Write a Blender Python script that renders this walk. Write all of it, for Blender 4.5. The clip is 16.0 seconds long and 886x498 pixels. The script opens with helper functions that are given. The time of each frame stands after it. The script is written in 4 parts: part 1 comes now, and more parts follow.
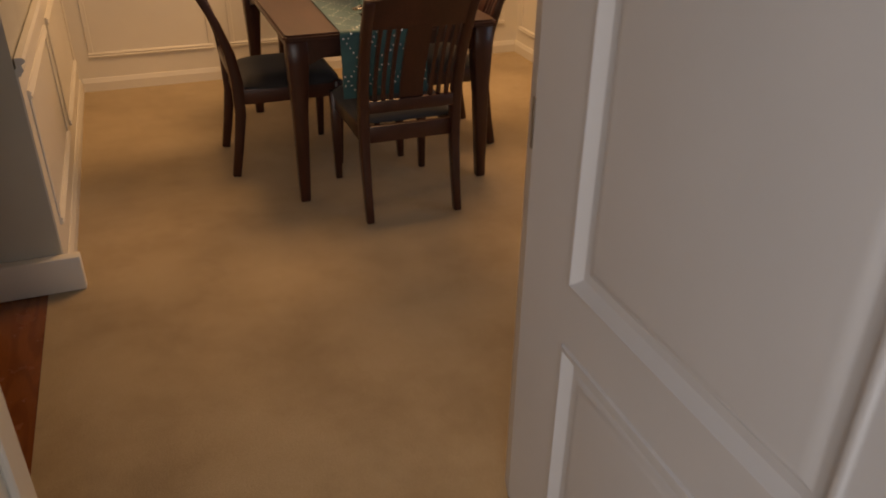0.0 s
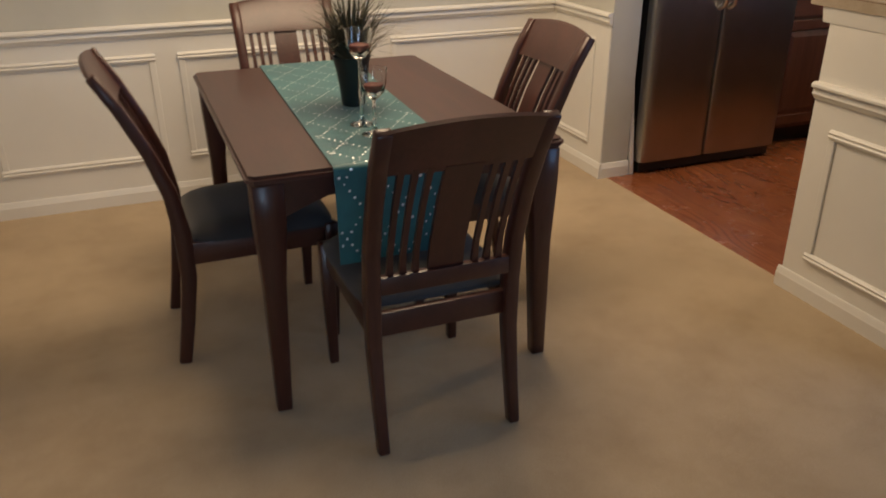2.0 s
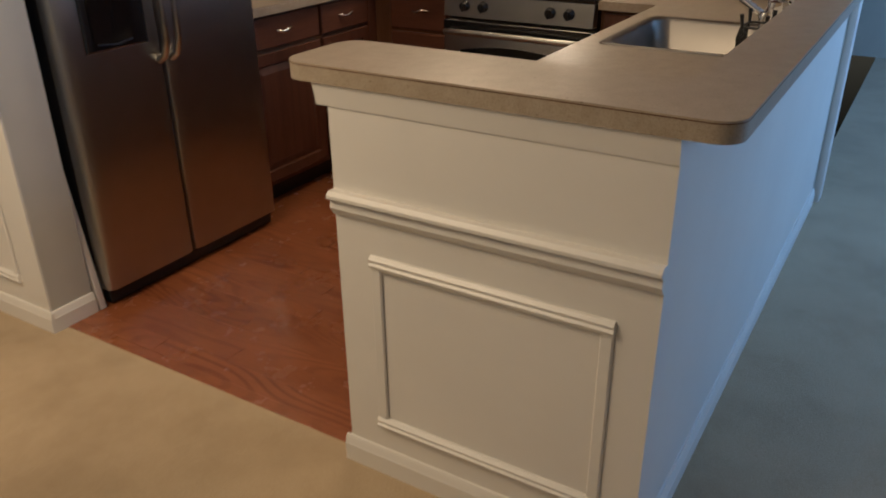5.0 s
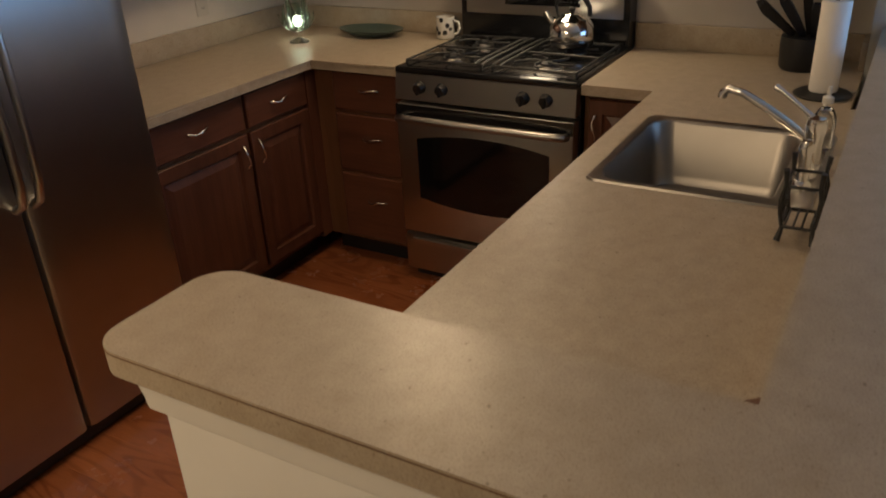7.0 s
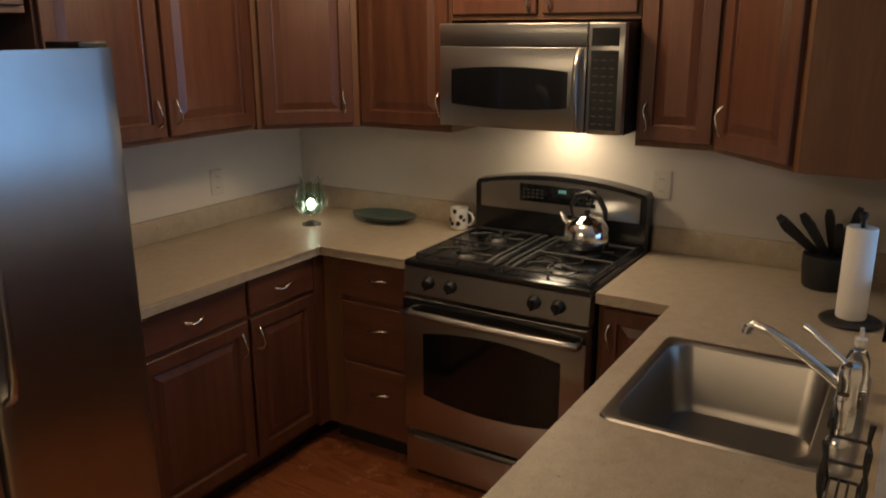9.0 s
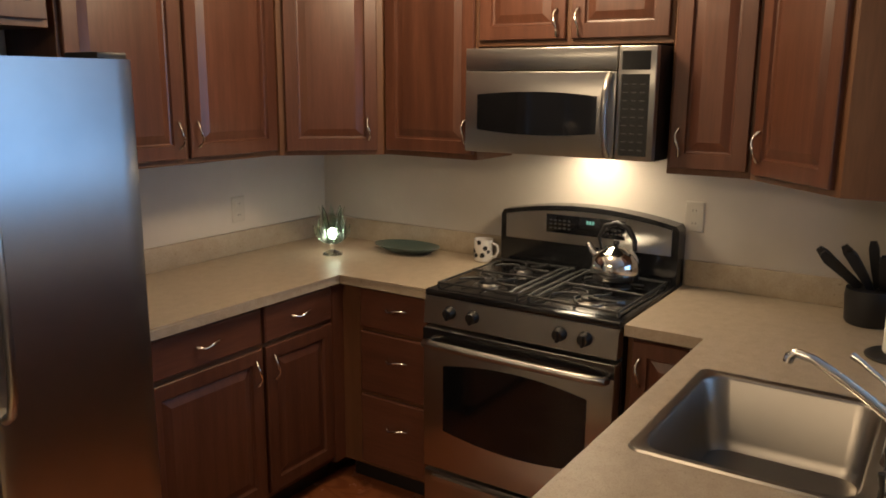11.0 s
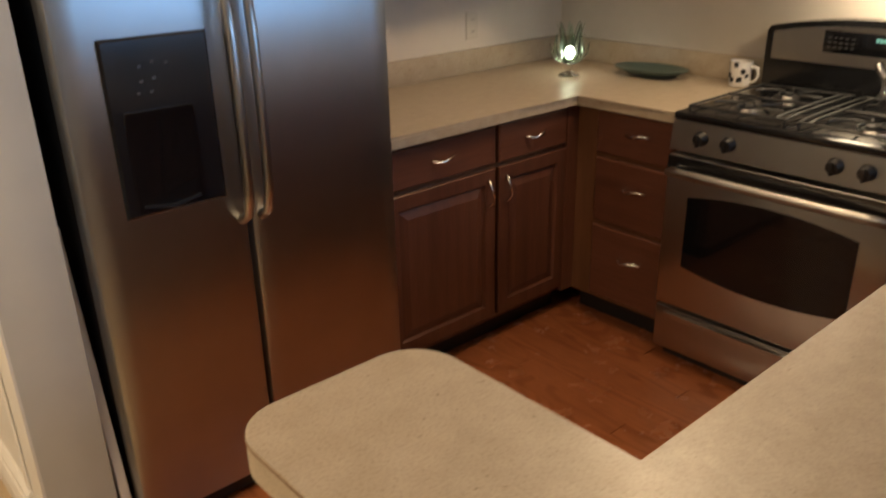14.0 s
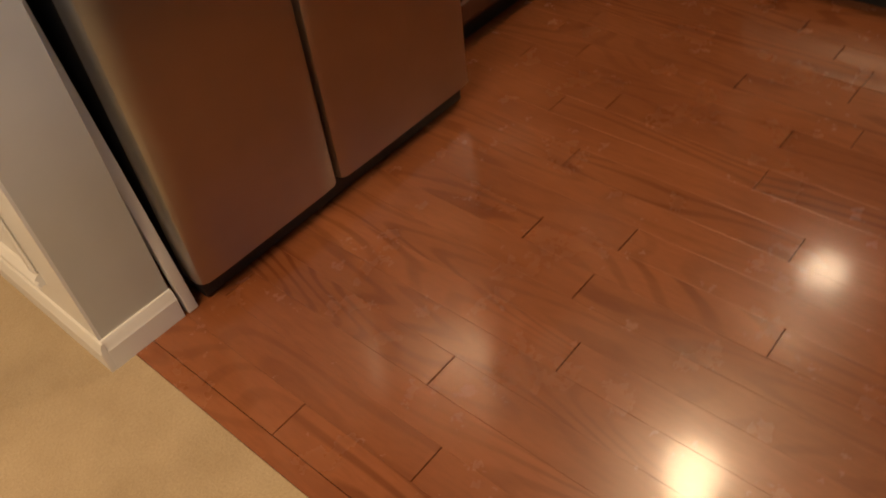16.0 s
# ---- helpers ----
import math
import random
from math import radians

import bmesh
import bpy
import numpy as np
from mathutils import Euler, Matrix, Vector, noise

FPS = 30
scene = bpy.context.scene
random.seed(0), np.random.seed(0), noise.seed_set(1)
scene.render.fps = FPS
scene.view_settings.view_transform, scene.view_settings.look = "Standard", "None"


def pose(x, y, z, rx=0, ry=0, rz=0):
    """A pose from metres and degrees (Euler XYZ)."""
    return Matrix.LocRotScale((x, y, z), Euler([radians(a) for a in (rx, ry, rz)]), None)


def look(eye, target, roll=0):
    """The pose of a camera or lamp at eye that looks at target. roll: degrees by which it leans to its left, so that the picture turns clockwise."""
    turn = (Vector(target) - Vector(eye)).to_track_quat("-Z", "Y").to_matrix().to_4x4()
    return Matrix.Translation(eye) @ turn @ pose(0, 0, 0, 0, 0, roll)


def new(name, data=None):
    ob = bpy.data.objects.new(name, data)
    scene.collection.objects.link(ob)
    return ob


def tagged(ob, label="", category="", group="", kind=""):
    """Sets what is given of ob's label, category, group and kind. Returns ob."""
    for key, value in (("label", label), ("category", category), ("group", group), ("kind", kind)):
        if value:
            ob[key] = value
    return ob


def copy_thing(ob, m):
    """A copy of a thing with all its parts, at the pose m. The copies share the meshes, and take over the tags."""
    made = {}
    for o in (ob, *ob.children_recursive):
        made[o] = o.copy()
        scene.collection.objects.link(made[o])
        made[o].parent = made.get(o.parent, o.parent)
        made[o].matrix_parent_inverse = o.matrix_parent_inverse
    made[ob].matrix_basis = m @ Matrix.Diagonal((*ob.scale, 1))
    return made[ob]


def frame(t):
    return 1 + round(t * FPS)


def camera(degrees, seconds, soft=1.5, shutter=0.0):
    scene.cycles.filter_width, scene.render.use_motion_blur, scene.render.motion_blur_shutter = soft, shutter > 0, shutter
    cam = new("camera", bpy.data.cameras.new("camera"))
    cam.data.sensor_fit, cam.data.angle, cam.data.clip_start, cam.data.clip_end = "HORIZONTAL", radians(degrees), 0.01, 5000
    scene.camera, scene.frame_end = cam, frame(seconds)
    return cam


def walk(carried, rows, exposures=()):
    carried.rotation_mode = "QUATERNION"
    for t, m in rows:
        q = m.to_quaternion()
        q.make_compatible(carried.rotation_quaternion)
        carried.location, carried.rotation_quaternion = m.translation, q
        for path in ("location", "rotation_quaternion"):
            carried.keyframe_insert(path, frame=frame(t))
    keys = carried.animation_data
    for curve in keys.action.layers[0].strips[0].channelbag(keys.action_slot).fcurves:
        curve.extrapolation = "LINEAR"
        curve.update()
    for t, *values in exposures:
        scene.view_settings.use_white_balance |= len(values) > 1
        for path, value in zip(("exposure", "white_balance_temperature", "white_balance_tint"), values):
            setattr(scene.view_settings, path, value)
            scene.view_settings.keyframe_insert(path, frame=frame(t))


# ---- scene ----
cam = camera(58.2, 16.0, 1.8, 0.4)
PATH = [
    (0, (-2.497, -3.253, 1.553), (-1.873, -1.627, 0.571), 0.7),
    (0.5, (-2.472, -2.954, 1.534), (-1.859, -1.311, 0.573), 1.7),
    (1, (-2.376, -2.663, 1.511), (-1.785, -0.992, 0.584), 1.3),
    (1.5, (-2.277, -2.349, 1.45), (-1.675, -0.654, 0.575), 0.3),
    (2, (-2.203, -2.046, 1.424), (-1.538, -0.36, 0.578), -0.2),
    (2.5, (-2.083, -1.797, 1.4), (-1.36, -0.122, 0.582), -1.4),
    (3, (-1.945, -1.579, 1.39), (-1.065, 0.021, 0.576), -1.6),
    (3.5, (-1.82, -1.343, 1.388), (-0.666, 0.061, 0.555), 0.1),
    (4, (-1.713, -1.256, 1.424), (-0.38, -0.043, 0.557), 1.9),
    (4.5, (-1.542, -1.222, 1.456), (-0.077, -0.18, 0.58), 1.1),
    (4.7, (-1.46, -1.172, 1.458), (0.056, -0.206, 0.581), 0.4),
    (6.8, (-0.6, -0.792, 1.585), (0.954, 0.115, 0.711), -3.0),
    (7, (-0.569, -0.781, 1.653), (0.974, 0.133, 0.766), -2.9),
    (7.5, (-0.556, -0.759, 1.68), (1.015, 0.182, 0.877), -1.8),
    (8, (-0.525, -0.741, 1.733), (1.067, 0.224, 1.002), -1.3),
    (8.5, (-0.451, -0.722, 1.753), (1.168, 0.266, 1.12), -0.8),
    (9, (-0.392, -0.706, 1.768), (1.257, 0.294, 1.236), -0.2),
    (9.2, (-0.372, -0.7, 1.759), (1.286, 0.302, 1.264), 0.1),
    (11.3, (-0.316, -0.682, 1.665), (1.316, 0.4, 1.259), 0.6),
    (11.5, (-0.346, -0.683, 1.692), (1.268, 0.418, 1.265), 0.6),
    (12, (-0.381, -0.669, 1.706), (1.188, 0.486, 1.253), 0.7),
    (12.5, (-0.389, -0.641, 1.696), (1.127, 0.568, 1.208), 0.7),
    (13, (-0.366, -0.612, 1.671), (1.073, 0.659, 1.113), 0.5),
    (13.5, (-0.331, -0.586, 1.608), (1.003, 0.759, 0.967), -0.2),
    (14, (-0.293, -0.53, 1.542), (0.92, 0.859, 0.769), -1.2),
    (14.5, (-0.307, -0.374, 1.46), (0.844, 0.966, 0.522), -1.7),
    (15, (-0.311, -0.164, 1.385), (0.792, 1.062, 0.254), -1.6),
    (15.5, (-0.272, -0.002, 1.345), (0.742, 1.075, -0.001), -2.6),
    (16, (-0.24, 0.091, 1.224), (0.752, 1.101, -0.188), -7.8),
]
walk(cam, [(t, look(eye, target, roll)) for t, eye, target, roll in PATH],
     exposures=[(0.0, -0.36, 10500, 27), (0.5, -0.28, 9800, 21), (1.0, -0.12, 8100, 18), (1.5, -0.10, 6900, 14), (2.2, 0.0, 5900, 10), (4.5, -0.12, 5850, 10), (7.0, -0.42, 6450, 10), (9.2, -0.45, 6450, 10), (12.0, 0.25, 6350, 10), (13.3, 0.27, 6850, 10), (14.5, 0.2, 6150, 10), (15.0, 0.15, 5950, 10), (16.0, 0.16, 6900, 14)])

# ---- world, sun, lights ----
world = bpy.data.worlds.new("sky")
scene.world = world
world.use_nodes = True
wn = world.node_tree.nodes
sky = wn.new("ShaderNodeTexSky")
sky.sky_type = "NISHITA"
sky.sun_disc = False
sky.sun_elevation = radians(35)
sky.sun_rotation = radians(10)
wn["Background"].inputs["Strength"].default_value = 0.10
world.node_tree.links.new(sky.outputs["Color"], wn["Background"].inputs["Color"])


def area_lamp(name, m, sx, sy, watts, colour):
    d = bpy.data.lights.new(name, "AREA")
    d.shape, d.size, d.size_y, d.energy, d.color = "RECTANGLE", sx, sy, watts, colour
    ob = new(name, d)
    ob.matrix_world = m
    return ob


WARM = (1.0, 0.725, 0.44)
DAY = (0.27, 0.54, 1.0)
# daylight in the living-room window and in the entry doorway
area_lamp("window_daylight", look((3.25, -2.85, 1.35), (3.25, 0, 1.2)), 4.3, 1.4, 60, DAY)
area_lamp("entry_daylight", look((-3.0, -4.6, 1.6), (-1.84, -2.2, 1.0)), 1.4, 1.4, 35, (0.62, 0.80, 1.0))
# ceiling lamps, both unseen: dining one assumed, kitchen one placed from its floor reflection
area_lamp("assumed_dining_light", pose(-1.25, 0.72, 2.30), 1.10, 1.10, 43, WARM)
d = bpy.data.lights.new("kitchen_lamp_light", "POINT")
d.energy, d.color, d.shadow_soft_size = 33, WARM, 0.13
new("kitchen_lamp_light", d).location = (1.74, 0.66, 2.24)
area_lamp("hood_lamp_light", pose(2.49, 0.53, 1.404), 0.30, 0.16, 3.4, (1.0, 0.80, 0.54))

# ---- materials ----


def mat(name, colour, rough=0.5, metal=0.0, **kw):
    m = bpy.data.materials.new(name)
    m.use_nodes = True
    b = m.node_tree.nodes["Principled BSDF"]
    b.inputs["Base Color"].default_value = (*colour, 1)
    b.inputs["Roughness"].default_value = rough
    b.inputs["Metallic"].default_value = metal
    for k, v in kw.items():
        b.inputs[k.replace("_", " ")].default_value = v
    return m


def node(m, kind, **kw):
    n = m.node_tree.nodes.new(kind)
    for k, v in kw.items():
        if k in n.inputs:
            n.inputs[k].default_value = v
    return n


def link(m, a, b):
    m.node_tree.links.new(a, b)


def coords(m, scale=(1, 1, 1), space="Object"):
    tc = node(m, "ShaderNodeTexCoord")
    mp = node(m, "ShaderNodeMapping")
    mp.inputs["Scale"].default_value = scale
    link(m, tc.outputs[space], mp.inputs["Vector"])
    return mp.outputs["Vector"]


def world_coords(m, scale=(1, 1, 1)):
    g = node(m, "ShaderNodeNewGeometry")
    mp = node(m, "ShaderNodeMapping")
    mp.inputs["Scale"].default_value = scale
    link(m, g.outputs["Position"], mp.inputs["Vector"])
    return mp.outputs["Vector"]


def ramp(m, fac, stops):
    r = node(m, "ShaderNodeValToRGB")
    e = r.color_ramp.elements
    while len(e) < len(stops):
        e.new(0.5)
    for el, (p, c) in zip(e, stops):
        el.position, el.color = p, (*c, 1)
    link(m, fac, r.inputs["Fac"])
    return r.outputs["Color"]


def bsdf(m):
    return m.node_tree.nodes["Principled BSDF"]


def bump(m, height, strength, distance=0.002):
    b = node(m, "ShaderNodeBump", Strength=strength, Distance=distance)
    link(m, height, b.inputs["Height"])
    link(m, b.outputs["Normal"], bsdf(m).inputs["Normal"])


def mixed(m, a, b, fac, mode="MIX"):
    x = node(m, "ShaderNodeMix")
    x.data_type, x.blend_type = "RGBA", mode
    for sock, v in ((x.inputs[6], a), (x.inputs[7], b), (x.inputs[0], fac)):
        if hasattr(v, "is_linked"):
            link(m, v, sock)
        else:
            sock.default_value = (*v, 1) if isinstance(v, tuple) else v
    return x.outputs[2]


def noise_tex(m, vec, scale, detail=4, rough=0.6, dist=0.0):
    n = node(m, "ShaderNodeTexNoise", Scale=scale, Detail=detail, Roughness=rough, Distortion=dist)
    link(m, vec, n.inputs["Vector"])
    return n.outputs["Fac"]


def painted(name, colour, rough=0.5, vary=0.06):
    m = mat(name, colour, rough)
    v = world_coords(m)
    big = noise_tex(m, v, 1.7, 5)
    c2 = tuple(max(0, c * (1 - 2.4 * vary)) for c in colour)
    link(m, ramp(m, big, [(0.3, c2), (0.65, colour)]), bsdf(m).inputs["Base Color"])
    bump(m, noise_tex(m, v, 420, 3), 0.12, 0.0006)
    return m


WALL = painted("wall_paint", (0.56, 0.55, 0.49), 0.6)
KWALL = painted("kitchen_wall_paint", (0.585, 0.535, 0.465), 0.55)
WHITE = painted("white_trim_paint", (0.80, 0.78, 0.73), 0.38, 0.03)
DOORWHITE = painted("door_paint", (0.72, 0.72, 0.74), 0.36, 0.03)
CEIL = painted("ceiling_paint", (0.78, 0.76, 0.72), 0.8)

CARPET = mat("carpet", (0.50, 0.38, 0.23), 0.95, Sheen_Weight=0.25)
v = world_coords(CARPET)
a = noise_tex(CARPET, v, 2.2, 6, 0.62)
b = noise_tex(CARPET, v, 190, 3, 0.7)
c = ramp(CARPET, a, [(0.30, (0.40, 0.295, 0.175)), (0.52, (0.50, 0.385, 0.24)), (0.72, (0.57, 0.45, 0.29))])
c = mixed(CARPET, c, ramp(CARPET, b, [(0.25, (0.72, 0.70, 0.67)), (0.7, (1, 1, 1))]), 0.7, "MULTIPLY")
link(CARPET, c, bsdf(CARPET).inputs["Base Color"])
bump(CARPET, b, 0.6, 0.004)


def wood(name, dark, mid, light, rough, along=(1, 1, 0.06), scale=9.0, world=False, coat=0.0, spread=0.35, wave=0.12):
    m = mat(name, mid, rough, Coat_Weight=coat, Coat_Roughness=0.12)
    vec = world_coords(m, along) if world else coords(m, along)
    oi = node(m, "ShaderNodeObjectInfo")
    add = node(m, "ShaderNodeVectorMath")
    mul = node(m, "ShaderNodeMath")
    mul.operation = "MULTIPLY"
    mul.inputs[1].default_value = 37.0
    link(m, oi.outputs["Random"], mul.inputs[0])
    link(m, vec, add.inputs[0])
    link(m, mul.outputs[0], add.inputs[1])
    vec = add.outputs[0]
    rings = noise_tex(m, vec, scale, 3, 0.5, 1.2)
    w = node(m, "ShaderNodeTexWave", Scale=scale * 0.8, Distortion=7.0, Detail=2.5)
    w.inputs["Detail Scale"].default_value = 0.9
    link(m, vec, w.inputs["Vector"])
    fine = noise_tex(m, vec, scale * 16, 3, 0.6)
    f = node(m, "ShaderNodeMix")
    f.inputs[0].default_value = wave
    link(m, rings, f.inputs[2])
    link(m, w.outputs["Fac"], f.inputs[3])
    c = ramp(m, f.outputs[0], [(0.22, dark), (0.5, mid), (0.8, light)])
    c = mixed(m, c, ramp(m, fine, [(0.35, (0.62, 0.58, 0.54)), (0.62, (1, 1, 1))]), 0.45, "MULTIPLY")
    tint = ramp(m, oi.outputs["Random"], [(0.0, (1 - spread,) * 3), (1.0, (1, 1, 1))])
    c = mixed(m, c, tint, 1.0, "MULTIPLY")
    link(m, c, bsdf(m).inputs["Base Color"])
    bump(m, fine, 0.10, 0.0008)
    return m


OAK = mat("oak_floor", (0.28, 0.10, 0.045), 0.24, Coat_Weight=0.45, Coat_Roughness=0.10)
oi = node(OAK, "ShaderNodeObjectInfo")
mul = node(OAK, "ShaderNodeMath")
mul.operation = "MULTIPLY"
mul.inputs[1].default_value = 53.0
link(OAK, oi.outputs["Random"], mul.inputs[0])
add = node(OAK, "ShaderNodeVectorMath")
link(OAK, world_coords(OAK, (1, 0.16, 1)), add.inputs[0])
link(OAK, mul.outputs[0], add.inputs[1])
v = add.outputs[0]
field = noise_tex(OAK, v, 5.5, 1, 0.4, 0.3)
m1 = node(OAK, "ShaderNodeMath")
m1.operation = "MULTIPLY"
m1.inputs[1].default_value = 95.0
link(OAK, field, m1.inputs[0])
m2 = node(OAK, "ShaderNodeMath")
m2.operation = "SINE"
link(OAK, m1.outputs[0], m2.inputs[0])
rings = ramp(OAK, m2.outputs[0], [(0.15, (1, 1, 1)), (0.85, (0.67, 0.59, 0.54))])
patch = noise_tex(OAK, v, 2.6, 3, 0.6)
pr = node(OAK, "ShaderNodeMapRange")
pr.inputs[1].default_value, pr.inputs[2].default_value = 0.42, 0.66
pr.inputs[3].default_value, pr.inputs[4].default_value = 0.15, 1.0
link(OAK, patch, pr.inputs[0])
base = ramp(OAK, noise_tex(OAK, world_coords(OAK, (1, 0.4, 1)), 3.4, 5, 0.6), [(0.3, (0.235, 0.074, 0.027)), (0.5, (0.292, 0.098, 0.037)), (0.7, (0.336, 0.119, 0.047))])
c = mixed(OAK, base, rings, pr.outputs[0], "MULTIPLY")
fine = noise_tex(OAK, v, 120, 3, 0.6)
c = mixed(OAK, c, ramp(OAK, fine, [(0.35, (0.75, 0.72, 0.69)), (0.6, (1, 1, 1))]), 0.35, "MULTIPLY")
c = mixed(OAK, c, ramp(OAK, oi.outputs["Random"], [(0.0, (0.86, 0.84, 0.82)), (1.0, (1, 1, 1))]), 1.0, "MULTIPLY")
link(OAK, c, bsdf(OAK).inputs["Base Color"])
rr = node(OAK, "ShaderNodeMapRange")
rr.inputs[3].default_value, rr.inputs[4].default_value = 0.18, 0.34
link(OAK, noise_tex(OAK, world_coords(OAK), 7, 5, 0.65), rr.inputs[0])
link(OAK, rr.outputs[0], bsdf(OAK).inputs["Roughness"])
bump(OAK, noise_tex(OAK, world_coords(OAK, (1, 0.5, 1)), 14, 4, 0.6), 0.06, 0.002)
CH_ = ((0.078, 0.028, 0.0158), (0.117, 0.044, 0.0243), (0.155, 0.062, 0.0365))
CHERRY = wood("cherry_cabinet", *CH_, 0.38, (1, 1, 0.09), 6, False, 0.15, 0.12)
CHERRYH = wood("cherry_cabinet_across", *CH_, 0.38, (0.09, 1, 1), 6, False, 0.15, 0.12)
CARCASS = wood("cabinet_side_veneer", (0.100, 0.043, 0.019), (0.140, 0.062, 0.028), (0.175, 0.080, 0.038), 0.45, (1, 1, 0.09), 5, False, 0.0, 0.0)
MH_ = ((0.036, 0.0098, 0.0068), (0.055, 0.0154, 0.0102), (0.078, 0.0232, 0.0154))
MAHOG = wood("mahogany", *MH_, 0.38, (1, 0.10, 1), 5, False, 0.16, 0.05, 0.06)
MAHOGV = wood("mahogany_upright", *MH_, 0.36, (1, 1, 0.10), 7, False, 0.12, 0.05, 0.06)

LAMINATE = mat("speckled_laminate", (0.46, 0.39, 0.29), 0.36)
v = world_coords(LAMINATE)
sp = noise_tex(LAMINATE, v, 260, 4, 0.75)
bl = noise_tex(LAMINATE, v, 22, 4, 0.6)
c = ramp(LAMINATE, bl, [(0.3, (0.350, 0.287, 0.208)), (0.7, (0.412, 0.348, 0.264))])
c = mixed(LAMINATE, c, ramp(LAMINATE, sp, [(0.30, (0.66, 0.62, 0.56)), (0.5, (1, 1, 1)), (0.70, (1.12, 1.1, 1.08))]), 0.75, "MULTIPLY")
fleck = noise_tex(LAMINATE, v, 95, 2, 0.5)
c = mixed(LAMINATE, c, ramp(LAMINATE, fleck, [(0.24, (0.45, 0.40, 0.34)), (0.31, (1, 1, 1))]), 0.8, "MULTIPLY")
link(LAMINATE, c, bsdf(LAMINATE).inputs["Base Color"])
bump(LAMINATE, sp, 0.05, 0.0004)


def brushed(name, colour, rough, along):
    m = mat(name, colour, rough, 1.0)
    vec = coords(m, along)
    s = noise_tex(m, vec, 60, 4, 0.7)
    big = noise_tex(m, coords(m), 5, 3)
    r = node(m, "ShaderNodeMapRange")
    r.inputs[3].default_value, r.inputs[4].default_value = rough - 0.015, rough + 0.03
    link(m, s, r.inputs[0])
    link(m, r.outputs[0], bsdf(m).inputs["Roughness"])
    link(m, ramp(m, big, [(0.3, tuple(c * 0.9 for c in colour)), (0.7, colour)]), bsdf(m).inputs["Base Color"])
    return m


STEEL = brushed("brushed_steel", (0.47, 0.46, 0.44), 0.30, (0.01, 1, 4))
tg = node(STEEL, "ShaderNodeTangent")
tg.direction_type, tg.axis = "RADIAL", "Z"
link(STEEL, tg.outputs[0], bsdf(STEEL).inputs["Tangent"])
bsdf(STEEL).inputs["Anisotropic"].default_value = 0.8
bsdf(STEEL).inputs["Anisotropic Rotation"].default_value = 0.0
SINKSTEEL = brushed("sink_steel", (0.31, 0.29, 0.265), 0.33, (0.2, 1, 1))
CHROME = mat("chrome", (0.80, 0.79, 0.77), 0.10, 1.0)
NICKEL = mat("polished_nickel", (0.74, 0.71, 0.66), 0.16, 1.0)
BLACKGLOSS = mat("black_enamel", (0.010, 0.010, 0.011), 0.16)
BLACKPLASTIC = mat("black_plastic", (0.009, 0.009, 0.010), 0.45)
BLACKGLASS = mat("dark_oven_glass", (0.006, 0.006, 0.007), 0.06)
BURNER = mat("dull_burner_metal", (0.20, 0.19, 0.18), 0.38, 1.0)
IRON = mat("cast_iron", (0.020, 0.020, 0.020), 0.45)
bump(IRON, noise_tex(IRON, coords(IRON), 300, 3), 0.25, 0.0006)
SEATCLOTH = mat("black_seat_fabric", (0.020, 0.019, 0.021), 0.75, Sheen_Weight=0.2)
bump(SEATCLOTH, noise_tex(SEATCLOTH, coords(SEATCLOTH), 260, 3), 0.35, 0.001)
TEAL = mat("teal_runner_fabric", (0.012, 0.115, 0.125), 0.55, Sheen_Weight=0.3)
tv = coords(TEAL)
link(TEAL, ramp(TEAL, noise_tex(TEAL, tv, 9, 4), [(0.3, (0.010, 0.085, 0.095)), (0.7, (0.020, 0.145, 0.150))]), bsdf(TEAL).inputs["Base Color"])
bump(TEAL, noise_tex(TEAL, tv, 500, 2), 0.3, 0.0006)
SEQUIN = mat("silver_sequin", (0.78, 0.80, 0.81), 0.28, 0.7)
GLASS = mat("clear_glass", (0.96, 0.98, 0.97), 0.03, Transmission_Weight=1.0, IOR=1.45)
GREENGLASS = mat("pale_green_glass", (0.80, 0.93, 0.86), 0.05, Transmission_Weight=1.0, IOR=1.3)
PANE = mat("window_glass", (1, 1, 1), 0.0, Transmission_Weight=1.0, IOR=1.1)
WAX = mat("red_brown_wax", (0.13, 0.035, 0.022), 0.5)
VASE = mat("dark_ceramic", (0.016, 0.022, 0.020), 0.35)
BLADE = mat("dried_grass", (0.055, 0.052, 0.030), 0.7)
link(BLADE, ramp(BLADE, noise_tex(BLADE, coords(BLADE), 14, 2), [(0.35, (0.030, 0.034, 0.020)), (0.65, (0.105, 0.085, 0.050))]), bsdf(BLADE).inputs["Base Color"])
PAPER = mat("paper_towel", (0.80, 0.78, 0.74), 0.9)
bump(PAPER, noise_tex(PAPER, coords(PAPER), 120, 3), 0.4, 0.0015)
DISH = mat("teal_grey_glaze", (0.055, 0.085, 0.075), 0.30)
CHINA = mat("white_china", (0.78, 0.75, 0.70), 0.2)
PLASTICW = mat("white_plastic", (0.70, 0.68, 0.62), 0.35)
LENS = mat("lit_lens", (1, 0.9, 0.7), 0.4, Emission_Strength=8.0)
bsdf(LENS).inputs["Emission Color"].default_value = (1.0, 0.78, 0.48, 1)
GLOWGLASS = mat("lit_glass", (1, 0.95, 0.85), 0.2, Emission_Strength=22.0)
bsdf(GLOWGLASS).inputs["Emission Color"].default_value = (1.0, 0.90, 0.72, 1)
DIGIT = mat("green_digits", (0.1, 0.3, 0.25), 0.4, Emission_Strength=0.25)
bsdf(DIGIT).inputs["Emission Color"].default_value = (0.35, 0.85, 0.75, 1)
IVORY = mat("ivory_plastic", (0.52, 0.48, 0.41), 0.45)
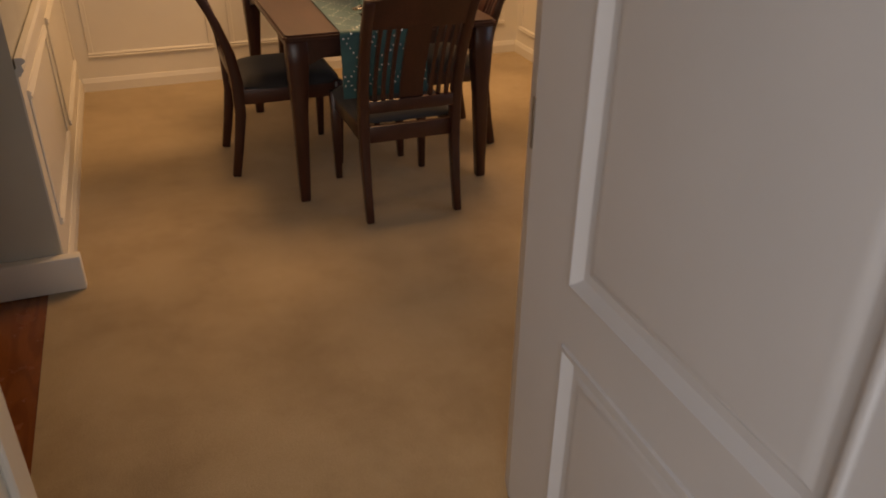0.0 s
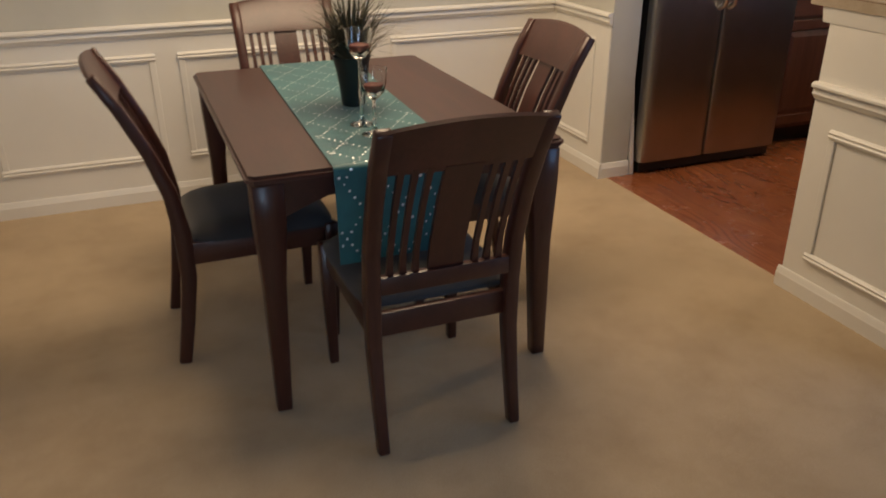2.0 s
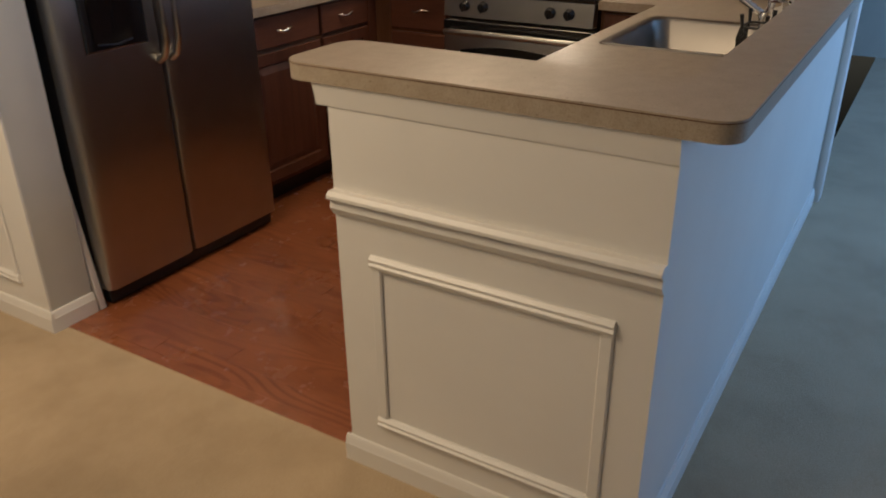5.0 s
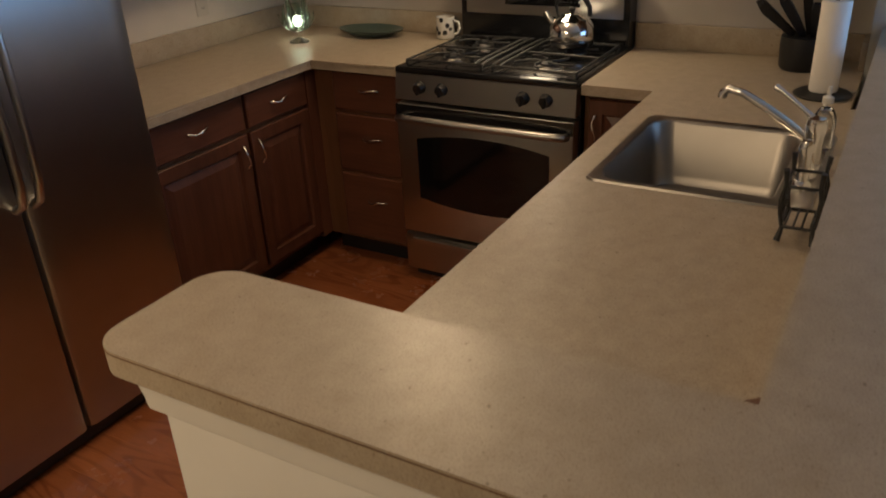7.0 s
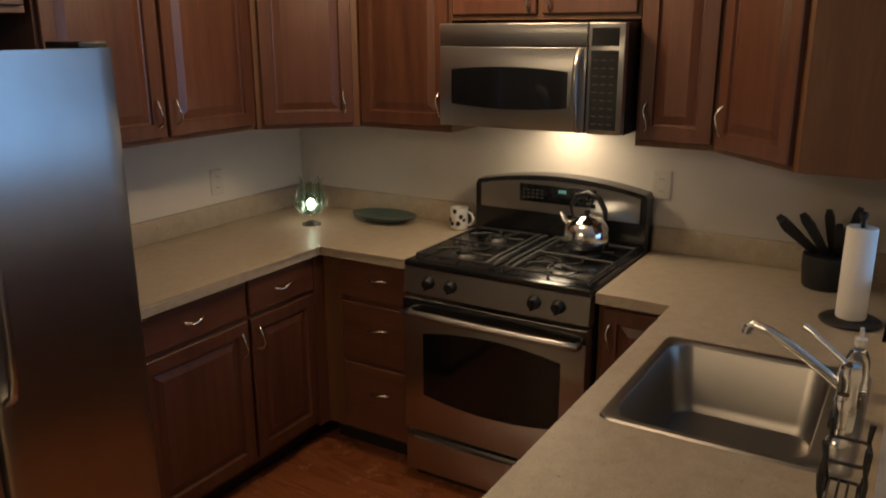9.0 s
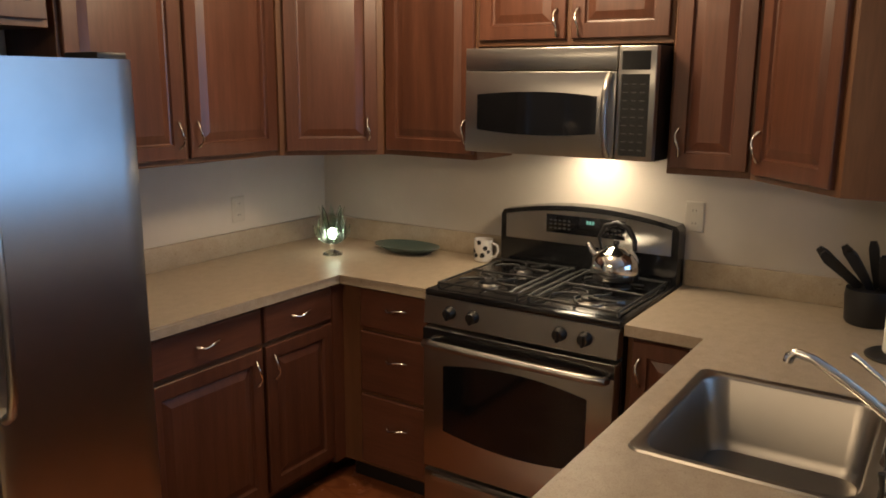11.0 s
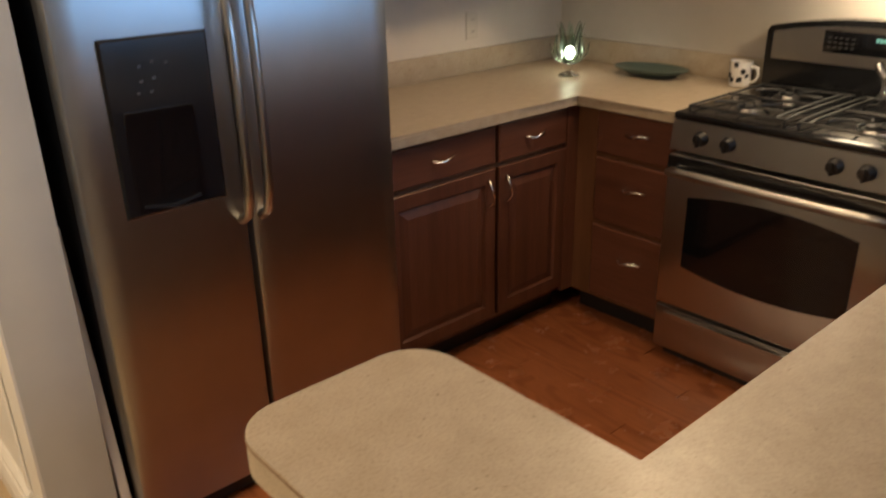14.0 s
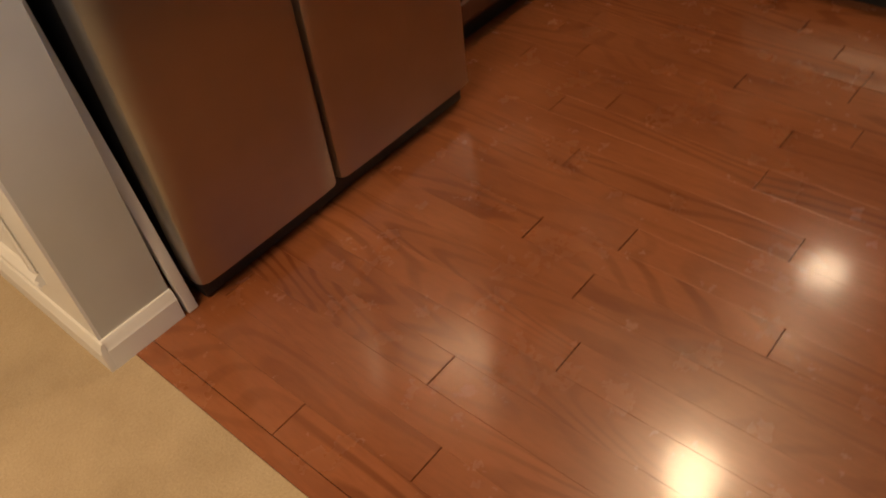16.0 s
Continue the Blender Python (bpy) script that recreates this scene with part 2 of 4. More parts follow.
PRINT = mat("grey_print", (0.05, 0.05, 0.05), 0.5)
CONCRETE = painted("concrete", (0.32, 0.31, 0.29), 0.9, 0.1)

# ---- mesh helpers ----


def mesh_of(bm, name, material, smooth=None):
    bmesh.ops.recalc_face_normals(bm, faces=bm.faces)
    me = bpy.data.meshes.new(name)
    bm.to_mesh(me)
    bm.free()
    me.materials.append(material)
    if smooth:
        me.polygons.foreach_set("use_smooth", [True] * len(me.polygons))
        me.set_sharp_from_angle(angle=radians(smooth))
    return me


def part(name, bm, material, parent=None, label="", m=None, smooth=40):
    ob = new(name, mesh_of(bm, name, material, smooth))
    if parent:
        ob.parent = parent
    if m is not None:
        ob.matrix_local = m
    if label:
        tagged(ob, label)
    return ob


def thing(name, m, label, category, group="", kind=""):
    ob = new(name)
    ob.empty_display_size = 0.1
    ob.matrix_world = m
    return tagged(ob, label, category, group, kind)


def box(x0, x1, y0, y1, z0, z1, bevel=0.0, seg=2, bm=None):
    out = bm or bmesh.new()
    vs = [out.verts.new((x, y, z)) for x in (x0, x1) for y in (y0, y1) for z in (z0, z1)]
    fs = [out.faces.new([vs[i] for i in f]) for f in ((0, 1, 3, 2), (4, 6, 7, 5), (0, 4, 5, 1), (2, 3, 7, 6), (0, 2, 6, 4), (1, 5, 7, 3))]
    if bevel:
        es = {e for f in fs for e in f.edges}
        bmesh.ops.bevel(out, geom=list(es), offset=bevel, segments=seg, affect="EDGES", profile=0.5)
    return out


def lathe(rows, n=24, bm=None, cx=0, cy=0):
    """A turned body from (radius, z) rows."""
    out = bm or bmesh.new()
    rings = []
    for r, z in rows:
        rings.append([out.verts.new((cx + max(r, 1e-4) * math.cos(2 * math.pi * i / n), cy + max(r, 1e-4) * math.sin(2 * math.pi * i / n), z)) for i in range(n)])
    for a, b in zip(rings, rings[1:]):
        for i in range(n):
            out.faces.new((a[i], a[(i + 1) % n], b[(i + 1) % n], b[i]))
    out.faces.new(rings[0][::-1])
    out.faces.new(rings[-1])
    return out


def sweep(points, radius, n=8, bm=None, flat=None):
    """A rod along points; radius is a number or one number a point; flat gives (half width, half depth) instead."""
    out = bm or bmesh.new()
    pts = [Vector(p) for p in points]
    rings = []
    side = None
    for i, p in enumerate(pts):
        d = (pts[min(i + 1, len(pts) - 1)] - pts[max(i - 1, 0)]).normalized()
        if side is None:
            ref = Vector((1, 0, 0)) if abs(d.x) < 0.8 else Vector((0, 0, 1))
            side = (ref - d * ref.dot(d)).normalized()
        else:
            side = (side - d * side.dot(d)).normalized()
        up = d.cross(side)
        if flat:
            w, h = flat[i] if isinstance(flat, list) else flat
            ring = [p + side * a * w + up * b * h for a, b in ((-1, -1), (1, -1), (1, 1), (-1, 1))]
        else:
            r = radius[i] if isinstance(radius, (list, tuple)) else radius
            ring = [p + (side * math.cos(2 * math.pi * k / n) + up * math.sin(2 * math.pi * k / n)) * r for k in range(n)]
        rings.append([out.verts.new(q) for q in ring])
    m = len(rings[0])
    for a, b in zip(rings, rings[1:]):
        for k in range(m):
            out.faces.new((a[k], a[(k + 1) % m], b[(k + 1) % m], b[k]))
    out.faces.new(rings[0][::-1])
    out.faces.new(rings[-1])
    return out


def prism(outline, axis, lo, hi, bm=None):
    """A flat outline (pairs in the two other axes, in xyz order) pushed along axis from lo to hi."""
    out = bm or bmesh.new()

    def at(p, q):
        p = list(p)
        p.insert("xyz".index(axis), q)
        return out.verts.new(p)
    a = [at(p, lo) for p in outline]
    b = [at(p, hi) for p in outline]
    n = len(a)
    for i in range(n):
        out.faces.new((a[i], a[(i + 1) % n], b[(i + 1) % n], b[i]))
    out.faces.new(a[::-1])
    out.faces.new(b)
    return out


def stepped(w, h, steps, back=0.02, cx=0.0, cz=0.0, bm=None):
    """A panel in the xz plane, front towards -y: rings of (inset, y), the last one filled."""
    out = bm or bmesh.new()
    rings = []
    for inset, y in [(0.0, back)] + steps:
        x, z = w / 2 - inset, h / 2 - inset
        rings.append([out.verts.new((cx + sx * x, y, cz + sz * z)) for sx, sz in ((-1, -1), (1, -1), (1, 1), (-1, 1))])
    for a, b in zip(rings, rings[1:]):
        for k in range(4):
            out.faces.new((a[k], a[(k + 1) % 4], b[(k + 1) % 4], b[k]))
    out.faces.new(rings[-1])
    out.faces.new(rings[0][::-1])
    return out


RAISED = [(0.0, 0.003), (0.003, 0.0), (0.050, 0.0), (0.054, 0.010), (0.060, 0.0115), (0.090, 0.002), (0.093, 0.0018)]
DRAWER = [(0.0, 0.005), (0.006, 0.0), (0.012, 0.0)]

SOUTH, WEST, NORTH, EAST = 0, -90, 180, 90   # the way a panel's front looks

# ---- structure ----


def structure(name, bm, material, label, category, smooth=None):
    ob = new(name, mesh_of(bm, name, material, smooth))
    return tagged(ob, label, category, kind="structure")


H = 2.44
XW, YN = -2.885, 1.85          # dining walls
KX, KY = 2.675, 1.995          # kitchen walls
DX0, DX1, DH = -2.86, -1.775, 2.06
YS = -2.90                     # front wall
bm = prism([(-2.955, YS), (6.0, YS), (6.0, -0.73), (0.035, -0.73), (0.035, YN + 0.05), (-2.955, YN + 0.05)], "z", -0.05, 0.0)
structure("floor_carpet", bm, CARPET, "beige cut-pile wall-to-wall carpet", "carpet")
floor_k = structure("floor_kitchen", box(0.035, KX, -0.73, KY, -0.05, -0.012), OAK, "reddish oak strip flooring in the kitchen", "wood floor")
structure("floor_hall", box(-4.3, -2.956, YS, YN, -0.05, -0.004), OAK, "dark oak floor of the entrance hall", "wood floor")
structure("ground", box(-60, 60, -80, YS - 0.15, -0.06, -0.01), CONCRETE, "pale concrete ground outside the front door", "ground")
structure("door_sill", box(DX0 + 0.025, DX1 - 0.025, YS - 0.16, YS + 0.012, -0.05, 0.008, 0.004), OAK, "worn wooden sill in the entrance doorway", "door sill")
structure("ceiling", box(-4.3, 6.0, YS, KY + 0.12, H, H + 0.1), CEIL, "flat white painted ceiling", "ceiling")

bm = box(-4.3, 0.08, YN, YN + 0.12, 0, H)
structure("wall_north", bm, WALL, "pale grey-beige dining room wall above white wainscot", "wall")
bm = box(0.081, KX + 0.12, KY, KY + 0.12, 0, H)
structure("wall_north_kitchen", bm, KWALL, "beige painted kitchen wall behind the counter", "wall")
structure("wall_east", box(KX, KX + 0.12, -0.766, KY, 0, H), KWALL, "beige painted kitchen wall behind the range", "wall")
structure("wall_west", box(XW - 0.24, XW, -0.48, YN, 0, H), WALL, "pale painted dining room wall above white wainscot", "wall")
structure("wall_hall", box(-4.42, -4.3, YS, YN, 0, H), WALL, "plain painted hall wall", "wall")
structure("wall_stub", box(0.0, 0.158, 1.302, YN, 0, H), WALL, "end of the partition between dining room and kitchen", "wall")
structure("wall_south_kitchen", box(2.50, KX, -0.766, -0.679, 0, H), WALL, "short full-height wall at the end of the bar", "wall")
structure("wall_living_east", box(6.0, 6.12, YS, KY, 0, H), WALL, "plain painted living room wall", "wall")
structure("wall_living_north", box(KX + 0.12, 6.0, 0.6, 0.72, 0, H), WALL, "plain painted wall beyond the kitchen", "wall")
# unseen soffit, assumed: closes the gap over the cabinets and bounces light
bm = prism([(0.17, KY), (0.17, 1.63), (2.05, 1.63), (2.33, 1.36), (2.33, -0.09), (2.05, -0.39), (2.05, -0.68), (KX, -0.68), (KX, KY)], "z", 2.131, H)
structure("soffit", bm, WALL, "assumed, unseen soffit over the kitchen wall cabinets", "soffit")
# front wall with its doorway and window
WX0, WX1, WZ0, WZ1 = 1.0, 5.5, 0.60, 2.10
bm = bmesh.new()
for x0, x1, z0, z1 in ((-4.42, DX0, 0, H), (DX0, DX1, DH, H), (DX1, WX0, 0, H), (WX0, WX1, 0, WZ0), (WX0, WX1, WZ1, H), (WX1, 6.12, 0, H)):
    box(x0, x1, YS - 0.15, YS, z0, z1, bm=bm)
structure("wall_south", bm, WALL, "painted front wall with an entrance and a wide window", "wall")

# window in the front wall
win = thing("window_1", pose(0, 0, 0), "wide white-framed living room window in three lights", "window", kind="structure")
for x0, x1 in ((WX0, 2.46), (2.54, 3.96), (4.04, WX1)):
    b2 = bmesh.new()
    for q in ((x0, x0 + 0.05, WZ0, WZ1), (x1 - 0.05, x1, WZ0, WZ1), (x0 + 0.05, x1 - 0.05, WZ0, WZ0 + 0.05), (x0 + 0.05, x1 - 0.05, WZ1 - 0.05, WZ1)):
        box(q[0], q[1], YS - 0.11, YS - 0.05, q[2], q[3], bm=b2)
    part("window_frame", b2, WHITE, win, smooth=None)
    pane = part("pane", box(x0 + 0.05, x1 - 0.05, YS - 0.083, YS - 0.077, WZ0 + 0.05, WZ1 - 0.05), PANE, win, smooth=None)
    pane.visible_shadow = False
part("window_sill", box(WX0 - 0.06, WX1 + 0.06, YS - 0.04, YS + 0.07, WZ0 - 0.03, WZ0 - 0.002, 0.006), WHITE, win)

# door casing and the open entrance door
RAILP = [(0.0, 0.0), (0.0, 0.060), (0.022, 0.060), (0.030, 0.052), (0.030, 0.044), (0.016, 0.036), (0.020, 0.018), (0.012, 0.008), (0.008, 0.0)]
BASEP = [(0.0, 0.0), (0.0, 0.078), (0.005, 0.078), (0.010, 0.069), (0.011, 0.058), (0.014, 0.053), (0.014, 0.0)]
BIGBASEP = [(0.0, 0.0), (0.0, 0.125), (0.010, 0.125), (0.022, 0.100), (0.026, 0.094), (0.026, 0.0)]
CROWNP = [(0.0, -0.052), (0.003, -0.052), (0.005, -0.044), (0.007, -0.028), (0.011, -0.012), (0.013, 0.0), (0.0, 0.0)]
FRAMEP = [(0.0, 0.0), (0.0, 0.030), (0.006, 0.030), (0.014, 0.022), (0.010, 0.013), (0.015, 0.008), (0.012, 0.0)]


def run(profile, plane, at, lo, hi, z, out, bm=None):
    """A moulding along a wall: plane 'x' or 'y' is the wall's axis, at its place; out is +1 or -1, the way it stands out."""
    pts = [(at + out * d, z + h) for d, h in profile]
    return prism(pts, "y" if plane == "x" else "x", lo, hi, bm)


def panel_frame(plane, at, lo, hi, z0, z1, out, bm):
    """A picture-frame moulding on a wall."""
    run(FRAMEP, plane, at, lo, hi, z1 - 0.030, out, bm)
    run(FRAMEP, plane, at, lo, hi, z0, out, bm)
    for a in (lo, hi - 0.03):
        if plane == "x":
            box(min(at, at + out * 0.008), max(at, at + out * 0.008), a, a + 0.03, z0 + 0.028, z1 - 0.028, 0.004, 1, bm)
        else:
            box(a, a + 0.03, min(at, at + out * 0.008), max(at, at + out * 0.008), z0 + 0.028, z1 - 0.028, 0.004, 1, bm)


def trim(name, bm, label, category="trim"):
    return structure(name, bm, WHITE, label, category, 30)


# white wainscot sheets
W = 0.006
trim("wainscot_north", box(XW + W, -0.002, YN - W, YN, 0, 0.80), "white painted wainscot on the dining wall", "wainscot")
trim("wainscot_west", box(XW, XW + W, -0.478, YN, 0, 0.80), "white painted wainscot on the side wall", "wainscot")
trim("wainscot_stub", box(-W, 0.0, 1.304, YN - W, 0, 0.80), "white painted wainscot on the partition", "wainscot")
trim("chair_rail_north", run(RAILP, "y", YN - W, XW + 0.03, -0.03, 0.775, -1), "moulded white chair rail", "chair rail")
trim("chair_rail_west", run(RAILP, "x", XW + W, -0.478, YN - W, 0.775, 1), "moulded white chair rail", "chair rail")
trim("chair_rail_stub", run(RAILP, "x", -W, 1.295, YN - W, 0.775, -1), "moulded white chair rail", "chair rail")
trim("baseboard_north", run(BASEP, "y", YN - W, XW + 0.02, -0.02, 0, -1), "white moulded baseboard", "baseboard")
trim("baseboard_west", run(BASEP, "x", XW + W, -0.478, YN - W, 0, 1), "white moulded baseboard", "baseboard")
trim("baseboard_stub", run(BASEP, "x", -W, 1.289, YN - W, 0, -1), "white moulded baseboard", "baseboard")
trim("baseboard_stub_end", run(BASEP, "y", 1.302, -W, 0.160, 0, -1), "white moulded baseboard round the wall end", "baseboard")
bm = bmesh.new()
for x0, x1 in ((-2.80, -2.08), (-1.98, -1.05), (-0.95, -0.11)):
    panel_frame("y", YN - W, x0, x1, 0.20, 0.70, -1, bm)
trim("panel_moulding_north", bm, "white picture-frame panel moulding", "panel moulding")
bm = bmesh.new()
for y0, y1 in ((-0.38, 0.55), (0.68, 1.74)):
    panel_frame("x", XW + W, y0, y1, 0.20, 0.70, 1, bm)
trim("panel_moulding_west", bm, "white picture-frame panel moulding", "panel moulding")
bm = bmesh.new()
panel_frame("x", -W, 1.43, 1.78, 0.16, 0.70, -1, bm)
trim("panel_moulding_stub", bm, "white picture-frame panel moulding", "panel moulding")
# the wall end at the hall
bm = box(XW - 0.262, XW + 0.060, -0.525, -0.4805, 0, 0.135, 0.006)
run(BIGBASEP, "x", XW - 0.24, -0.48, 1.0, 0, -1, bm)
trim("baseboard_pier", bm, "tall white base block round the wall end", "baseboard")

# half wall of the bar
HW = 1.032
halfwall = prism([(0.0, -0.765), (2.499, -0.765), (2.499, -0.718), (0.12, -0.718), (0.12, 0.012), (0.0, 0.012)], "z", 0, HW)
structure("half_wall", halfwall, WHITE, "white painted half wall that carries the bar", "half wall")
trim("half_wall_rail", run(RAILP, "x", 0.0, -0.765, 0.012, 0.727, -1), "moulded white chair rail on the half wall", "chair rail")
bm = run(BASEP, "x", 0.0, -0.7645, 0.026, 0, -1)
run(BASEP, "y", 0.012, 0.0, 0.14, 0, 1, bm)
trim("half_wall_base_west", bm, "white moulded baseboard", "baseboard")
trim("half_wall_base_south", run(BASEP, "y", -0.765, -0.018, 2.50, 0, -1), "white moulded baseboard", "baseboard")
bm = run(CROWNP, "x", 0.0, -0.765, 0.042, HW, -1)
run(CROWNP, "y", 0.012, 0.0, 0.12, HW, 1, bm)
trim("half_wall_crown", bm, "white cove moulding under the bar top", "moulding")
bm = bmesh.new()
panel_frame("x", 0.0, -0.680, -0.085, 0.150, 0.640, -1, bm)
trim("panel_moulding_bar", bm, "white picture-frame panel moulding", "panel moulding")
trim("wall_casing", box(2.53, 2.63, -0.799, -0.7665, 0, H, 0.006), "white upright casing where the bar wall ends", "casing")

# entrance casing
bm = bmesh.new()
for x0, x1 in ((DX0 - 0.07, DX0 + 0.02), (DX1 - 0.02, DX1 + 0.07)):
    box(x0, x1, YS - 0.17, YS + 0.016, 0, DH + 0.06, 0.005, 1, bm)
box(DX0 + 0.02, DX1 - 0.02, YS - 0.17, YS + 0.016, DH - 0.02, DH + 0.06, 0.005, 1, bm)
trim("door_casing", bm, "white painted entrance door frame", "door frame")

DW, DT = 0.94, 0.044
door = thing("door_1", pose(-1.812, -2.842, 0.012, 0, 0, -90), "open white entrance door with moulded panels", "door", kind="structure")
# local: hinge at x=0, the leaf runs along -x, its visible face towards -y
PANELS = [(0.735, 1.88), (0.16, 0.605)]
bm = bmesh.new()
SL, SR = 0.235, 0.05
prism([(-DW, 0.014), (-DW + 0.050, 0.0), (-DW + SL, 0.0), (-DW + SL, DT), (-DW, DT)], "z", 0, 2.03, bm)
for x0, x1, z0, z1 in ((-SR, 0, 0, 2.03), (-DW + SL, -SR, 0, 0.16), (-DW + SL, -SR, 0.605, 0.735), (-DW + SL, -SR, 1.88, 2.03)):
    box(x0, x1, 0, DT, z0, z1, bm=bm)
part("leaf", bm, DOORWHITE, door, smooth=None)
for z0, z1 in PANELS:
    w, h = DW - SL - SR, z1 - z0
    part("panel", stepped(w, h, [(0.0, 0.002), (0.004, -0.005), (0.012, -0.006), (0.020, 0.003), (0.032, 0.012), (0.050, 0.013), (0.066, 0.005), (0.075, 0.004)], 0.03, -DW + SL + w / 2, (z0 + z1) / 2), DOORWHITE, door, smooth=25)
part("latch_plate", box(-DW + 0.040, -DW + 0.048, -0.0015, 0.004, 0.945, 1.050, 0.0005, 1), SINKSTEEL, door, "dark metal latch on the door edge")
bm = box(-3.10, -2.825, YS, -2.02, 0, H)
box(-2.825, -2.810, -2.12, -2.02, 0, H, 0.004, 1, bm)
trim("entry_return", bm, "white painted wall return with casing beside the entrance", "wall")

# ---- dining room ----


def dining_chair(name, m, label):
    th = thing(name, m, label, "chair", "chairs round the table")
    hw = 0.195
    curve = [(-0.050, 0.0), (-0.024, 0.14), (0.000, 0.30), (0.000, 0.45), (-0.018, 0.58), (-0.060, 0.71), (-0.118, 0.84), (-0.175, 0.940)]

    def back_y(z):
        for (ya, za), (yb, zb) in zip(curve, curve[1:]):
            if za <= z <= zb:
                return ya + (yb - ya) * (z - za) / (zb - za)
        return curve[-1][0]
    for s in (-1, 1):
        flats = [(0.015, 0.019), (0.016, 0.021), (0.018, 0.024), (0.019, 0.026), (0.019, 0.022), (0.019, 0.018), (0.020, 0.016), (0.020, 0.014)]
        bm = sweep([(s * hw * (1 + 0.06 * max(0, z - 0.45)), y, z) for y, z in curve], 0, flat=flats)
        bmesh.ops.bevel(bm, geom=list(bm.edges), offset=0.004, segments=1, affect="EDGES")
        part("back_leg", bm, MAHOGV, th, smooth=50)
    for s in (-1, 1):
        bm = sweep([(s * 0.205, 0.455, 0.42), (s * 0.205, 0.452, 0.25), (s * 0.205, 0.445, 0.0)], 0, flat=[(0.021, 0.021), (0.019, 0.019), (0.014, 0.014)])
        bmesh.ops.bevel(bm, geom=list(bm.edges), offset=0.003, segments=1, affect="EDGES")
        part("front_leg", bm, MAHOGV, th, smooth=50)
    part("seat_rail", box(-0.178, 0.178, -0.002, 0.020, 0.335, 0.405, 0.003), MAHOG, th)
    part("seat_rail", box(-0.186, 0.186, 0.442, 0.464, 0.345, 0.415, 0.003), MAHOG, th)
    for s in (-1, 1):
        part("seat_rail", box(s * 0.200 - 0.011, s * 0.200 + 0.011, 0.022, 0.436, 0.345, 0.415, 0.003), MAHOG, th)
    # padded seat
    bm = bmesh.new()
    nx, ny = 12, 12
    top = [[None] * (ny + 1) for _ in range(nx + 1)]
    for i in range(nx + 1):
        for j in range(ny + 1):
            u, q = 2 * i / nx - 1, 2 * j / ny - 1
            e = (1 - abs(u) ** 4) * (1 - abs(q) ** 4)
            w = 0.212 + 0.012 * (q + 1) / 2
            top[i][j] = bm.verts.new((u * w * (1 - 0.06 * abs(q) ** 6), 0.245 + q * 0.225 * (1 - 0.05 * abs(u) ** 6), 0.425 + 0.045 * e ** 0.5))
    for i in range(nx):
        for j in range(ny):
            bm.faces.new((top[i][j], top[i + 1][j], top[i + 1][j + 1], top[i][j + 1]))
    edge = bmesh.ops.extrude_edge_only(bm, edges=[e for e in bm.edges if e.is_boundary])
    for vv in edge["geom"]:
        if isinstance(vv, bmesh.types.BMVert):
            vv.co.z = 0.411
    part("seat", bm, SEATCLOTH, th, "black padded fabric seat", smooth=60)
    # crest rail, bowed back and arched along its top
    bm = bmesh.new()
    cols = []
    n = 14
    for i in range(n + 1):
        u = 2 * i / n - 1
        x = u * 0.212
        bow = -0.018 * (1 - u * u)
        zt = 0.940 + 0.020 * (1 - u * u)
        ring = []
        for z, d in ((0.822, -0.010), (zt - 0.006, -0.010), (zt, 0.0), (zt - 0.006, 0.011), (0.822, 0.011)):
            ring.append(bm.verts.new((x, back_y(min(z, 0.940)) + bow + d, z)))
        cols.append(ring)
    for a, b in zip(cols, cols[1:]):
        for k in range(5):
            bm.faces.new((a[k], a[(k + 1) % 5], b[(k + 1) % 5], b[k]))
    bm.faces.new(cols[0][::-1])
    bm.faces.new(cols[-1])
    part("crest_rail", bm, MAHOG, th, smooth=50)
    part("lower_rail", box(-0.178, 0.178, -0.030, -0.006, 0.470, 0.520, 0.004), MAHOG, th)
    for x, w in ((-0.150, 0.009), (-0.116, 0.009), (-0.082, 0.009), (0.0, 0.048), (0.082, 0.009), (0.116, 0.009), (0.150, 0.009)):
        bow = -0.018 * (1 - (x / 0.212) ** 2)
        pts = [(x, back_y(z) - 0.004 + bow * (z - 0.5) / 0.32, z) for z in (0.515, 0.58, 0.65, 0.72, 0.79, 0.836)]
        bm = sweep(pts, 0, flat=[(w * (0.8 if 0 < i < 5 and w < 0.02 else 1), 0.006) for i in range(6)])
        part("splat" if w > 0.02 else "slat", bm, MAHOGV, th, smooth=40)
    return th


CH = "dark mahogany slat-back chair, black padded seat"
c0 = dining_chair("dining_chair", pose(-1.524, -0.322, 0), CH + ", back to the hall")
c1 = copy_thing(c0, pose(-2.128, 0.494, 0, 0, 0, -90))
c2 = copy_thing(c0, pose(-0.930, 0.485, 0, 0, 0, 90))
c3 = copy_thing(c0, pose(-1.540, 1.375, 0, 0, 0, 180))
tagged(c1, CH + ", beside the west wall")
tagged(c2, CH + ", beside the kitchen opening")
tagged(c3, CH + ", against the wainscot")

TX0, TX1, TY0, TY1, TZ = -1.972, -1.050, -0.108, 1.200, 0.738
table = thing("dining_table", pose(TX0, TY0, 0), "dark glossy mahogany dining table with tapered legs", "table")
L_, B_ = TX1 - TX0, TY1 - TY0
bm = prism([(0.02, -0.0), (L_ - 0.02, 0.0), (L_, 0.02), (L_, B_ - 0.02), (L_ - 0.02, B_), (0.02, B_), (0.0, B_ - 0.02), (0.0, 0.02)], "z", TZ - 0.028, TZ)
bmesh.ops.bevel(bm, geom=[e for e in bm.edges if abs(e.verts[0].co.z - e.verts[1].co.z) < 1e-4], offset=0.009, segments=3, affect="EDGES")
